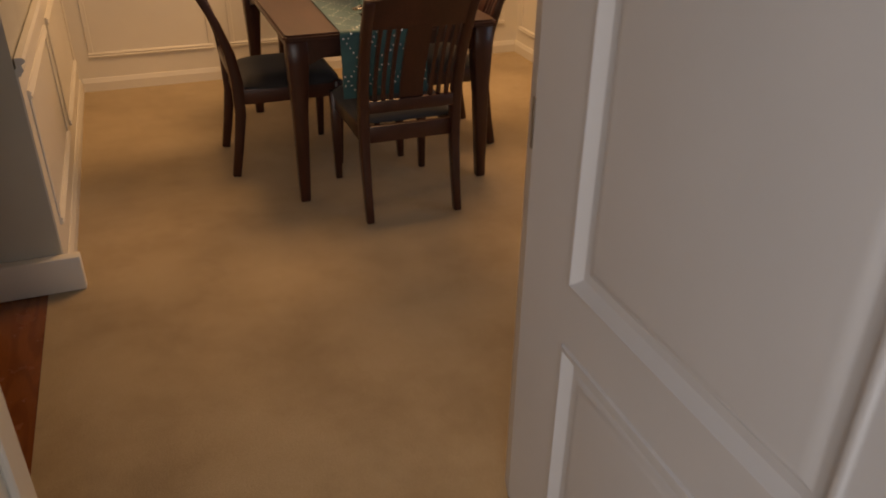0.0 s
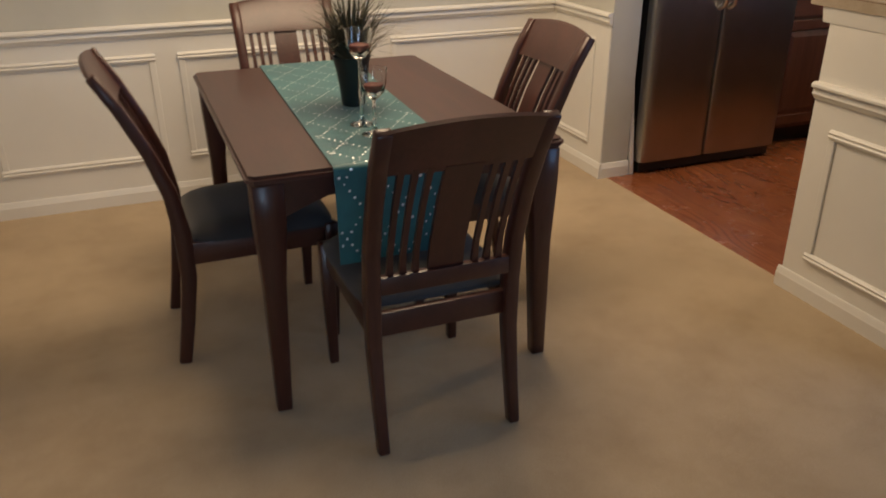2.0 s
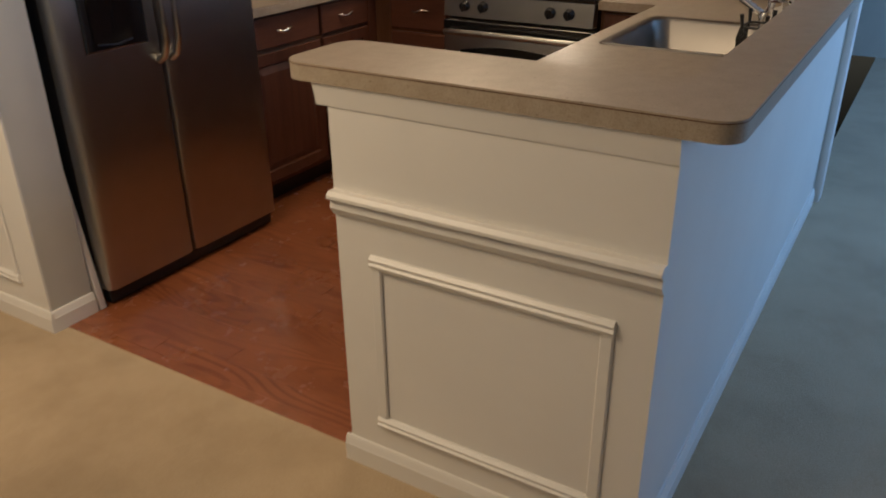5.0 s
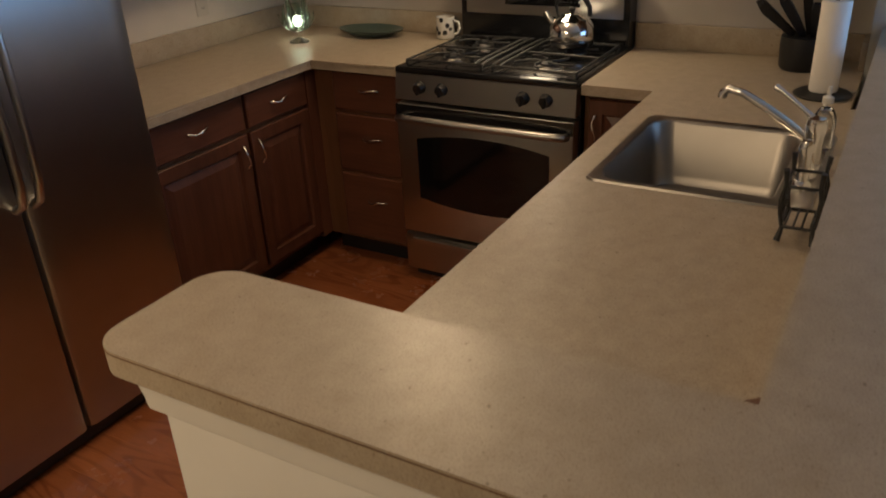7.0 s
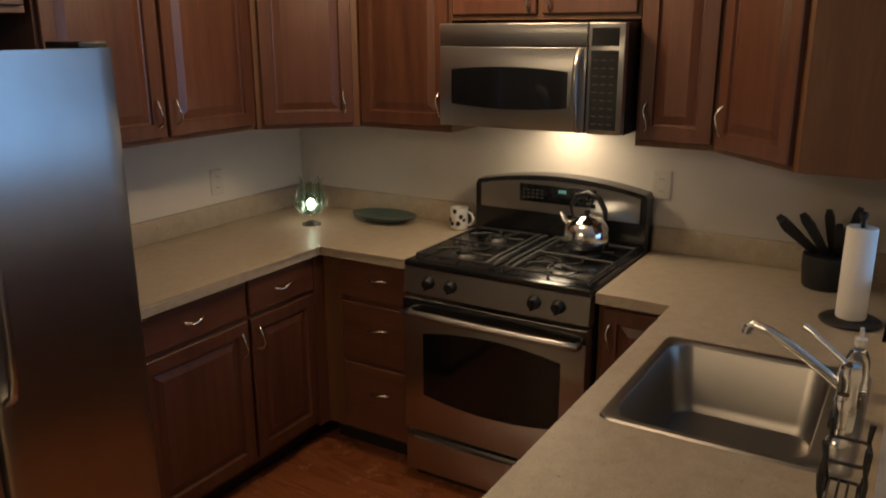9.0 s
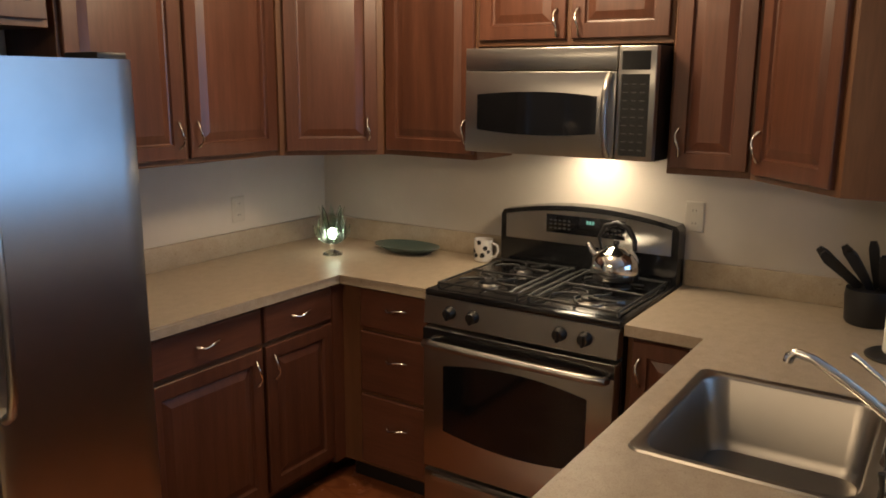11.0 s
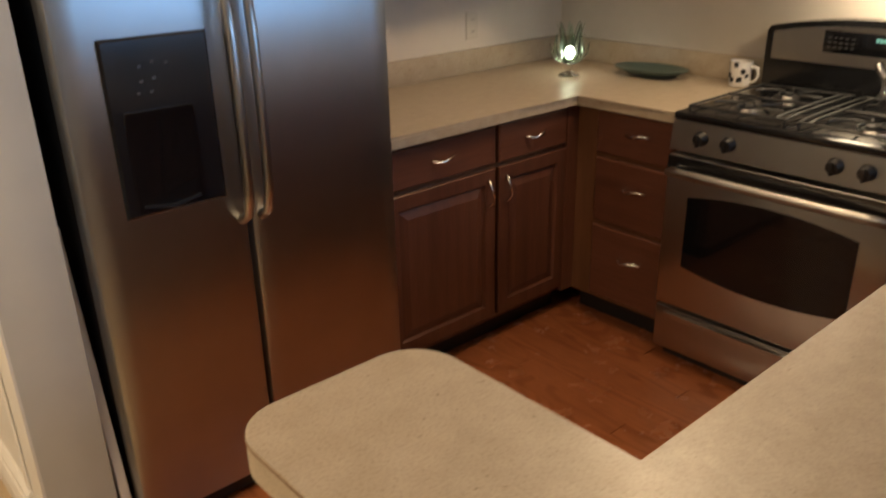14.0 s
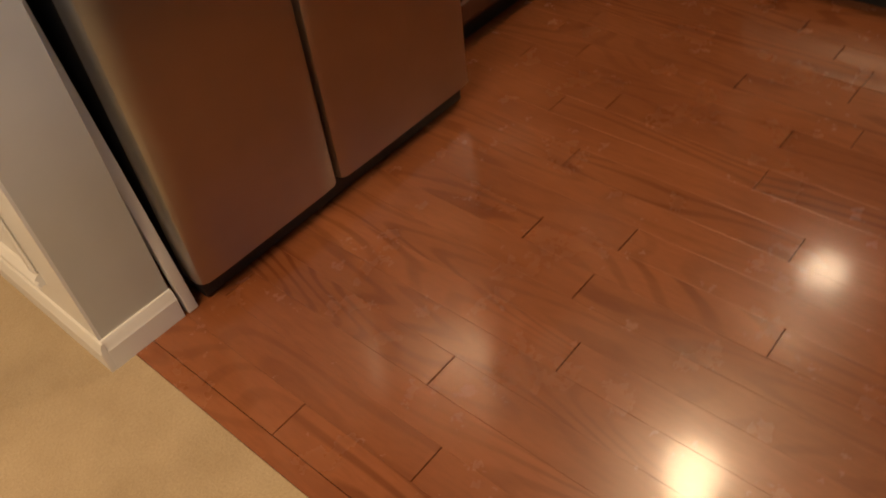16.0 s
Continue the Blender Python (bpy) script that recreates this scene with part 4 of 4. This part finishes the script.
for x in (0.172, 0.262, -0.262, -0.165):
    k = part("knob", lathe([(0.0, 0.0), (0.026, 0.0), (0.024, 0.006), (0.021, 0.022), (0.018, 0.026), (0.0, 0.026)], 18), BLACKPLASTIC, rg, "black plastic knob", pose(x, -0.0165, 0.852, 95))
    part("grip", box(-0.005, 0.005, -0.021, 0.021, 0.024, 0.034, 0.002), BLACKPLASTIC, k)
od = part("oven_door", box(-hx + 0.003, hx - 0.003, -0.028, 0.0295, 0.232, 0.785, 0.008), STEEL, rg, "steel oven door")
part("door_top_trim", box(-hx + 0.004, hx - 0.004, -0.0295, -0.0283, 0.735, 0.782), BLACKGLOSS, od, "black band behind the handle", smooth=None)
wx, wz0, wz1 = 0.282, 0.395, 0.648
pts = [(-wx, wz0)] + [(wx * (2 * i / 12 - 1), wz0 - 0.030 * (1 - (2 * i / 12 - 1) ** 2)) for i in range(1, 12)] + [(wx, wz0), (wx, wz1)] + [(wx * (1 - 2 * i / 12), wz1 + 0.030 * (1 - (2 * i / 12 - 1) ** 2)) for i in range(1, 12)] + [(-wx, wz1)]
part("oven_window", prism([(x, z) for x, z in pts], "y", -0.0315, -0.0282), BLACKGLASS, od, "dark arched oven window", smooth=None)
hp = [(-0.345, -0.030, 0.728), (-0.345, -0.060, 0.733), (-0.30, -0.072, 0.737), (-0.15, -0.080, 0.740), (0, -0.083, 0.741), (0.15, -0.080, 0.740), (0.30, -0.072, 0.737), (0.345, -0.060, 0.733), (0.345, -0.030, 0.728)]
part("oven_handle", sweep(hp, 0.015, 10), STEEL, od, "bowed steel oven handle", smooth=60)
dr = part("drawer", box(-hx + 0.003, hx - 0.003, -0.022, 0.0295, 0.050, 0.218, 0.008), STEEL, rg, "steel storage drawer")
part("drawer_pull", sweep([(-0.33, -0.025, 0.192), (-0.20, -0.034, 0.196), (0, -0.038, 0.198), (0.20, -0.034, 0.196), (0.33, -0.025, 0.192)], 0, flat=(0.010, 0.008)), STEEL, dr, smooth=50)
part("kick_plate", box(-hx + 0.02, hx - 0.02, 0.031, 0.06, 0.001, 0.0295), BLACKPLASTIC, rg)
# backguard with an arched top
bz0, bz1 = 0.9265, 1.150
n = 14
arch = [(-hx, bz0), (hx, bz0), (hx, bz1 - 0.02), (hx - 0.012, bz1)] + [(hx * 0.95 * (1 - 2 * i / n), bz1 + 0.040 * (1 - (1 - 2 * i / n) ** 2)) for i in range(n + 1)] + [(-hx + 0.012, bz1), (-hx, bz1 - 0.02)]
bgd = part("backguard", prism(arch, "y", 0.555, 0.639), BLACKGLOSS, rg, "black backguard with arched top", smooth=30)
arch2 = [(-hx * 0.93, 1.035), (hx * 0.93, 1.035), (hx * 0.93, bz1 - 0.018)] + [(hx * 0.93 * (1 - 2 * i / n), bz1 - 0.016 + 0.034 * (1 - (1 - 2 * i / n) ** 2)) for i in range(1, n)] + [(-hx * 0.93, bz1 - 0.018)]
part("backguard_face", prism(arch2, "y", 0.551, 0.5548), STEEL, bgd, "brushed steel control face", smooth=None)
part("display", box(-0.165, 0.170, 0.5485, 0.5508, 1.075, 1.150, 0.001), BLACKGLASS, bgd, "dark oven display")
bm = bmesh.new()
for i in range(5):
    for zz in (1.092, 1.108, 1.124):
        box(-0.150 + i * 0.020, -0.139 + i * 0.020, 0.5475, 0.5483, zz, zz + 0.005, bm=bm)
        box(0.080 + i * 0.016, 0.088 + i * 0.016, 0.5475, 0.5483, zz, zz + 0.005, bm=bm)
tagged(part("key_marks", bm, PRINT, bgd, "small grey key marks", smooth=None), kind="stuff")
bm = bmesh.new()
for i in range(3):
    box(0.010 + i * 0.012, 0.018 + i * 0.012, 0.5475, 0.5483, 1.122, 1.136, bm=bm)
part("clock_digits", bm, DIGIT, bgd, "faint green clock digits", smooth=None)


def burner(x, y, r):
    b = part("burner", lathe([(0.0, 0.9262), (r + 0.012, 0.9262), (r + 0.010, 0.931), (r, 0.933), (r * 0.9, 0.938), (0.0, 0.940)], 24, None, x, y), BURNER, rg, "round burner with dark cap")
    part("burner_cap", lathe([(0.0, 0.9402), (r * 0.78, 0.9402), (r * 0.74, 0.947), (0.0, 0.949)], 20, None, x, y), IRON, b)


for x in (-0.205, 0.205):
    burner(x, 0.145, 0.040)
    burner(x, 0.415, 0.034)


def grate(cx):
    """One of two pan grates: a low outer rim, a pair of proud bars down the middle of the cooktop and bowed fingers round each burner."""
    bm = bmesh.new()
    z = 0.948
    inner = cx - math.copysign(0.168, cx)
    outer = cx + math.copysign(0.160, cx)
    for yy in (0.040, 0.520):
        sweep([(inner, yy, z - 0.003), (outer, yy, z - 0.007)], 0.0045, 6, bm)
    sweep([(outer, 0.040, z - 0.007), (outer, 0.520, z - 0.007)], 0.0045, 6, bm)
    for dx in (0.0, 0.030):
        xx = inner + math.copysign(dx, cx)
        sweep([(xx, 0.040, z - 0.003), (xx, 0.10, z + 0.002), (xx, 0.46, z + 0.002), (xx, 0.520, z - 0.003)], 0.0050, 6, bm)
    sweep([(inner, 0.28, z), (outer, 0.28, z - 0.004)], 0.0045, 6, bm)
    for by in (0.145, 0.415):
        for k in range(5):
            a = 2 * math.pi * k / 5 + 0.45
            ring = [(0.026, 0.0), (0.060, 0.16), (0.095, 0.42), (0.120, 0.62)]
            sweep([(cx + r * math.cos(a + t), by + 0.85 * r * math.sin(a + t), z + 0.003 - 0.05 * max(0, r - 0.08)) for r, t in ring], 0.0046, 6, bm)
    for xx in (inner, outer):
        for yy in (0.040, 0.520):
            sweep([(xx, yy, 0.9262), (xx, yy, z - 0.004)], 0.0055, 6, bm)
    part("grate", bm, IRON, rg, "cast-iron pan grate", smooth=60)


grate(-0.19)
grate(0.19)

# microwave
MZ0, MZ1 = 1.412, 1.790
mw = thing("microwave", pose(2.262, 0.551, 0, 0, 0, WEST), "over-the-range stainless steel microwave with hood lamp", "microwave")
mh = 0.362
part("body", box(-mh, mh, 0.030, 0.412, MZ0, MZ1, 0.003), BLACKPLASTIC, mw, "black microwave casing")
part("vent_panel", box(-mh, mh - 0.134, -0.004, 0.0295, MZ1 - 0.080, MZ1 - 0.001, 0.004), STEEL, mw, "steel vent panel")
md = part("door", box(-mh, mh - 0.134, -0.006, 0.0295, MZ0 + 0.002, MZ1 - 0.083, 0.005), STEEL, mw, "steel microwave door")
zz0, zz1, xx0, xx1 = MZ0 + 0.085, MZ1 - 0.166, -mh + 0.054, mh - 0.200
pts = [(xx0, zz0)] + [(xx0 + (xx1 - xx0) * i / 10, zz0 - 0.013 * (1 - (2 * i / 10 - 1) ** 2)) for i in range(1, 10)] + [(xx1, zz0), (xx1, zz1)] + [(xx1 - (xx1 - xx0) * i / 10, zz1 + 0.013 * (1 - (2 * i / 10 - 1) ** 2)) for i in range(1, 10)] + [(xx0, zz1)]
part("door_window", prism(pts, "y", -0.0085, -0.0063), BLACKGLASS, md, "dark microwave window", smooth=None)
hx_ = mh - 0.156
part("door_handle", sweep([(hx_, -0.004, MZ1 - 0.094), (hx_, -0.030, MZ1 - 0.112), (hx_, -0.046, MZ1 - 0.16), (hx_, -0.050, (MZ0 + MZ1) / 2 - 0.03), (hx_, -0.046, MZ0 + 0.085), (hx_, -0.030, MZ0 + 0.030), (hx_, -0.004, MZ0 + 0.012)], 0.012, 10), STEEL, md, "curved steel door handle", smooth=60)
cp = part("control_panel", box(mh - 0.130, mh, -0.006, 0.0295, MZ0 + 0.002, MZ1 - 0.001, 0.004), STEEL, mw, "steel control panel frame")
part("display", box(mh - 0.116, mh - 0.020, -0.0085, -0.0062, MZ1 - 0.078, MZ1 - 0.018), BLACKGLASS, cp, "dark display", smooth=None)
part("keypad", box(mh - 0.116, mh - 0.020, -0.0085, -0.0062, MZ0 + 0.018, MZ1 - 0.092), BLACKGLOSS, cp, "black touch keypad", smooth=None)
bm = bmesh.new()
for r_ in range(9):
    for c_ in range(3):
        box(mh - 0.108 + c_ * 0.029, mh - 0.092 + c_ * 0.029, -0.0092, -0.0087, MZ0 + 0.036 + r_ * 0.027, MZ0 + 0.039 + r_ * 0.027, bm=bm)
tagged(part("key_marks", bm, PRINT, cp, "rows of small key marks", smooth=None), kind="stuff")
part("hood_lamp_lens", box(-0.030, 0.070, 0.18, 0.28, MZ0 - 0.004, MZ0 - 0.0005), LENS, mw, "lit hood lamp lens", smooth=None)

# ---- kitchen: sink and small things ----
sink = thing("kitchen_sink", pose(0, 0, CT), "single-bowl stainless steel drop-in sink", "sink")
RX0, RX1, RY0, RY1 = 1.195, 1.772, -0.672, -0.148


def rrect(x0, x1, y0, y1, r, z, n=5):
    return [(x, y, z) for cx, cy, a in ((x1 - r, y1 - r, 0), (x0 + r, y1 - r, 90), (x0 + r, y0 + r, 180), (x1 - r, y0 + r, 270)) for x, y in arc(cx, cy, r, a, a + 90, n)]


def loops(rows, bm, close=True):
    rings = [[bm.verts.new(p) for p in r] for r in rows]
    n = len(rings[0])
    for a, b in zip(rings, rings[1:]):
        for k in range(n):
            bm.faces.new((a[k], a[(k + 1) % n], b[(k + 1) % n], b[k]))
    if close:
        bm.faces.new(rings[-1])
    return bm


bx = (1.219, 1.748, -0.590, -0.170)
bm = loops([rrect(RX0, RX1, RY0, RY1, 0.030, 0.0006), rrect(RX0 + 0.003, RX1 - 0.003, RY0 + 0.003, RY1 - 0.003, 0.029, 0.006), rrect(RX0 + 0.012, RX1 - 0.012, RY0 + 0.012, RY1 - 0.012, 0.026, 0.006),
            rrect(RX0 + 0.018, RX1 - 0.018, RY0 + 0.018, RY1 - 0.018, 0.026, 0.0035), rrect(*bx, 0.06, 0.0035), rrect(bx[0] + 0.006, bx[1] - 0.006, bx[2] + 0.006, bx[3] - 0.006, 0.058, -0.004),
            rrect(bx[0] + 0.018, bx[1] - 0.018, bx[2] + 0.018, bx[3] - 0.018, 0.06, -0.160), rrect(bx[0] + 0.034, bx[1] - 0.034, bx[2] + 0.034, bx[3] - 0.034, 0.05, -0.186),
            rrect(1.455, 1.525, -0.42, -0.35, 0.034, -0.193)], bmesh.new())
part("bowl", bm, SINKSTEEL, sink, smooth=50)
part("drain", lathe([(0.0, -0.1925), (0.040, -0.1925), (0.040, -0.1905), (0.030, -0.1895), (0.0, -0.1898)], 20, None, 1.490, -0.385), CHROME, sink, "round drain strainer")

fa = thing("faucet", pose(1.487, -0.632, CT + 0.0036), "chrome single-lever kitchen faucet on the sink deck", "faucet")
part("base_plate", prism(arc(0.09, 0, 0.026, -90, 90, 6) + arc(-0.09, 0, 0.026, 90, 270, 6), "z", 0.0, 0.010), CHROME, fa)
part("column", lathe([(0.0, 0.0105), (0.024, 0.0105), (0.022, 0.06), (0.024, 0.085), (0.026, 0.10), (0.022, 0.125), (0.0, 0.132)], 20), CHROME, fa)
part("spout", sweep([(0, 0.015, 0.070), (0.005, 0.06, 0.100), (0.012, 0.12, 0.135), (0.018, 0.18, 0.165), (0.022, 0.215, 0.172), (0.0235, 0.228, 0.160), (0.024, 0.230, 0.148)], [0.012, 0.0115, 0.011, 0.0105, 0.011, 0.012, 0.012], 12), CHROME, fa, smooth=60)
part("lever", sweep([(0, 0.008, 0.124), (0.020, 0.045, 0.146), (0.042, 0.088, 0.170), (0.052, 0.108, 0.178)], [0.007, 0.0055, 0.006, 0.0085], 10), CHROME, fa, "slim chrome lever", smooth=60)
sp = thing("side_sprayer", pose(1.335, -0.632, CT + 0.0036), "chrome side sprayer beside the faucet", "sprayer")
part("holder", lathe([(0.0, 0.0), (0.024, 0.0), (0.022, 0.012), (0.014, 0.020), (0.013, 0.040), (0.0, 0.041)], 16), CHROME, sp)
part("wand", lathe([(0.0, 0.0415), (0.012, 0.0415), (0.014, 0.08), (0.018, 0.10), (0.012, 0.115), (0.0, 0.116)], 16), CHROME, sp)

# wire caddy
cad = thing("wire_caddy", pose(1.075, -0.662, CT + 0.001), "black scrolled wire sponge caddy by the sink", "caddy")
for sx in (-1, 1):
    for sy in (-1, 1):
        part("leg", sweep([(sx * 0.058, sy * 0.034, 0.005), (sx * 0.044, sy * 0.029, 0.030), (sx * 0.056, sy * 0.035, 0.065), (sx * 0.060, sy * 0.037, 0.095), (sx * 0.048, sy * 0.031, 0.125), (sx * 0.054, sy * 0.034, 0.158)], [0.007, 0.0045, 0.004, 0.004, 0.004, 0.006], 8), IRON, cad, smooth=60)
for z in (0.035, 0.122):
    rr = rrect(-0.05, 0.05, -0.032, 0.032, 0.012, z, 3)
    part("ring", sweep(rr + [rr[0]], 0.0034, 6), IRON, cad, smooth=60)
for sy in (-1, 1):
    for k in (-1, 1):
        pts = [(k * (0.025 + 0.024 * math.cos(a) * (1 - a / 13)), sy * 0.034, 0.078 + 0.042 * math.sin(a) * (1 - a / 13)) for a in [q * 0.5 for q in range(22)]]
        part("scroll", sweep(pts, 0.0036, 6), IRON, cad, smooth=60)
for k in range(4):
    part("floor_wire", sweep([(-0.05, -0.024 + 0.016 * k, 0.035), (0.05, -0.024 + 0.016 * k, 0.035)], 0.0025, 6), IRON, cad)

# soap bottle
sb = thing("soap_bottle", pose(1.635, -0.640, CT + 0.0036), "small clear pump soap bottle behind the faucet", "soap bottle")
part("bottle", lathe([(0.0, 0.0), (0.026, 0.0), (0.028, 0.006), (0.028, 0.085), (0.020, 0.105), (0.012, 0.112), (0.012, 0.122), (0.0, 0.122)], 18), GLASS, sb)
part("pump", lathe([(0.0, 0.1225), (0.014, 0.1225), (0.014, 0.138), (0.005, 0.142), (0.005, 0.165), (0.0, 0.166)], 14), PLASTICW, sb, "white pump head")

# paper towel holder
pt = thing("paper_towel_holder", pose(2.17, -0.585, CT + 0.001), "white paper towel roll on a black metal stand", "paper towel")
part("base", lathe([(0.0, 0.0), (0.085, 0.0), (0.088, 0.006), (0.080, 0.012), (0.0, 0.014)], 28), IRON, pt, "round black base")
part("rod", lathe([(0.0, 0.0145), (0.006, 0.0145), (0.006, 0.315), (0.012, 0.322), (0.012, 0.335), (0.0, 0.342)], 12), IRON, pt, "black centre rod with knob")
part("roll", lathe([(0.016, 0.0155), (0.041, 0.0155), (0.043, 0.020), (0.043, 0.288), (0.041, 0.293), (0.016, 0.293), (0.016, 0.0155)], 32), PAPER, pt, "white paper roll")

# knife block
kb = thing("knife_holder", pose(2.50, -0.475, CT + 0.001), "black round holder full of black-handled knives", "knife block")
part("pot", lathe([(0.0, 0.0), (0.066, 0.0), (0.073, 0.01), (0.078, 0.09), (0.076, 0.115), (0.0, 0.118)], 28), BLACKPLASTIC, kb)
random.seed(3)
for k in range(9):
    a = 2 * math.pi * k / 9 + 0.3
    r1 = 0.035 + 0.02 * (k % 2)
    ln = 0.14 + 0.05 * random.random()
    p0 = Vector((math.cos(a) * 0.02, math.sin(a) * r1, 0.1185))
    dvec = Vector((-0.30 + 0.22 * math.cos(a), 0.55 * math.sin(a) + 0.34, 0.76)).normalized()
    pts = [p0, p0 + dvec * ln * 0.45, p0 + dvec * ln * 0.85, p0 + dvec * ln]
    part("knife_handle", sweep(pts, 0, flat=[(0.008, 0.010), (0.010, 0.014), (0.010, 0.015), (0.006, 0.009)]), BLACKPLASTIC, kb, smooth=50)

# kettle on the rear burner
kt = thing("kettle", pose(2.430, 0.360, 0.953), "polished steel whistling kettle with black handle", "kettle")
part("body", lathe([(0.0, 0.0), (0.070, 0.0), (0.086, 0.012), (0.092, 0.045), (0.086, 0.080), (0.064, 0.110), (0.042, 0.120), (0.040, 0.124), (0.0, 0.130)], 32), CHROME, kt, smooth=60)
part("lid_knob", lathe([(0.0, 0.129), (0.006, 0.129), (0.013, 0.142), (0.010, 0.150), (0.0, 0.152)], 14), BLACKPLASTIC, kt)
part("spout", sweep([(0.010, 0.066, 0.070), (0.014, 0.098, 0.098), (0.016, 0.115, 0.125)], [0.020, 0.014, 0.012], 12), CHROME, kt, smooth=60)
part("handle", sweep([(0.006, 0.058, 0.112), (0.006, 0.070, 0.155), (0.004, 0.045, 0.200), (0, 0.0, 0.215), (-0.004, -0.045, 0.200), (-0.006, -0.072, 0.155), (-0.006, -0.074, 0.12)], [0.005, 0.007, 0.010, 0.011, 0.011, 0.010, 0.008], 10), BLACKPLASTIC, kt, "black arched handle", smooth=60)

# small lit glass ornament, platter, mug
gl = thing("glass_lamp", pose(2.31, 1.63, CT + 0.001) @ Matrix.Scale(1.42, 4), "small lit lamp with pale green glass leaves", "lamp")
part("foot", lathe([(0.0, 0.0), (0.032, 0.0), (0.030, 0.006), (0.008, 0.014), (0.007, 0.035), (0.0, 0.036)], 18), GLASS, gl)
part("bulb", lathe([(0.0, 0.048), (0.010, 0.053), (0.014, 0.066), (0.010, 0.080), (0.0, 0.085)], 14), GLOWGLASS, gl, "bright small bulb")
for ring, (n, r0, r1, r2, z2) in enumerate(((8, 0.012, 0.026, 0.040, 0.152), (9, 0.016, 0.044, 0.040, 0.118), (9, 0.018, 0.052, 0.058, 0.092))):
    for k in range(n):
        petal = sweep([(0, r0, 0.037), (0, (r0 + r1) / 2, 0.045), (0, r1, 0.045 + (z2 - 0.045) * 0.45), (0, (r1 + r2) / 2, 0.045 + (z2 - 0.045) * 0.8), (0, r2, z2)], 0,
                      flat=[(0.003, 0.0016), (0.007, 0.0016), (0.011, 0.0016), (0.007, 0.0014), (0.001, 0.0010)])
        leaf_ = part("glass_leaf", petal, GREENGLASS, gl, "", pose(0, 0, 0, 0, 0, 360 * (k + 0.5 * ring) / n), 60)
        leaf_.visible_shadow = False
pl = thing("platter", pose(2.535, 1.385, CT + 0.001), "shallow oval teal-grey glazed platter", "platter")
bm = lathe([(0.0, 0.0), (0.09, 0.0), (0.13, 0.018), (0.165, 0.030), (0.166, 0.034), (0.130, 0.024), (0.085, 0.008), (0.0, 0.008)], 40)
bmesh.ops.scale(bm, vec=(0.62, 1.0, 1.0), verts=bm.verts)
part("dish", bm, DISH, pl, smooth=60)
mg = thing("mug", pose(2.585, 1.015, CT + 0.001), "white china mug with black blotches", "mug")
part("cup", lathe([(0.0, 0.0), (0.036, 0.0), (0.041, 0.006), (0.042, 0.095), (0.039, 0.095), (0.037, 0.010), (0.0, 0.008)], 24), CHINA, mg, smooth=60)
part("handle", sweep([(0.0, -0.041, 0.080), (0.0, -0.066, 0.074), (0.0, -0.072, 0.048), (0.0, -0.060, 0.024), (0.0, -0.041, 0.020)], 0.006, 8), CHINA, mg, smooth=60)
random.seed(8)
for k in range(7):
    a = 2.2 + k * 0.33
    z = 0.025 + 0.05 * random.random() + (0.012 if k % 2 else 0)
    r_ = 0.008 + 0.005 * random.random()
    bm = bmesh.new()
    vs = []
    for j in range(10):
        b_ = 2 * math.pi * j / 10
        rr = r_ * (0.75 + 0.4 * random.random())
        aa = a + rr * math.cos(b_) / 0.042
        vs.append(bm.verts.new((0.0428 * math.cos(aa), 0.0428 * math.sin(aa), z + rr * math.sin(b_))))
    bm.faces.new(vs)
    part("blotch", bm, BLACKPLASTIC, mg, "black painted blotch", smooth=None)

# outlets
for x, y, z, turn in ((KX, 0.150, 1.178, WEST), (2.10, KY, 1.11, SOUTH)):
    o = thing("wall_outlet", pose(x, y, z, 0, 0, turn), "ivory plastic wall outlet above the backsplash", "outlet")
    part("plate", stepped(0.072, 0.115, [(0.0, -0.003), (0.004, -0.006), (0.006, -0.006)], -0.0003), IVORY, o)
    for s in (-1, 1):
        sk = part("socket", prism([(0.016 * math.cos(q * 0.5236), s * 0.024 + 0.014 * math.sin(q * 0.5236)) for q in range(12)], "y", -0.0075, -0.0062), IVORY, o, smooth=None)
        for dx in (-0.006, 0.006):
            part("slot", box(dx - 0.001, dx + 0.001, -0.0082, -0.0076, s * 0.024 - 0.004, s * 0.024 + 0.005), BLACKPLASTIC, sk, smooth=None)

# ---- kitchen floor strips ----
random.seed(21)
PW = 0.083
part("plank", box(0.036, 0.0785, -0.055, 1.30, -0.0115, 0.001, 0.0012, 1), OAK, floor_k, smooth=None)
x = 0.0795
shared = {}
while x < KX - 0.02:
    y = -0.73 + random.uniform(-0.6, 0.0)
    top = 0.0 + random.uniform(-0.0002, 0.0002)
    while y < KY:
        ln = random.choice((0.55, 0.75, 0.95, 1.2, 1.5))
        a, b = max(y, -0.729), min(y + ln, KY - 0.001)
        if b - a > 0.03:
            key = round(b - a, 3)
            if key not in shared:
                shared[key] = mesh_of(box(0.0001, PW - 0.0001, 0.0010, b - a - 0.0010, -0.0115, 0.0, 0.0003, 1), "plank", OAK)
            ob = new("plank", shared[key])
            ob.parent = floor_k
            ob.matrix_local = Matrix.Translation((x, a, top))
        y += ln
    x += PW
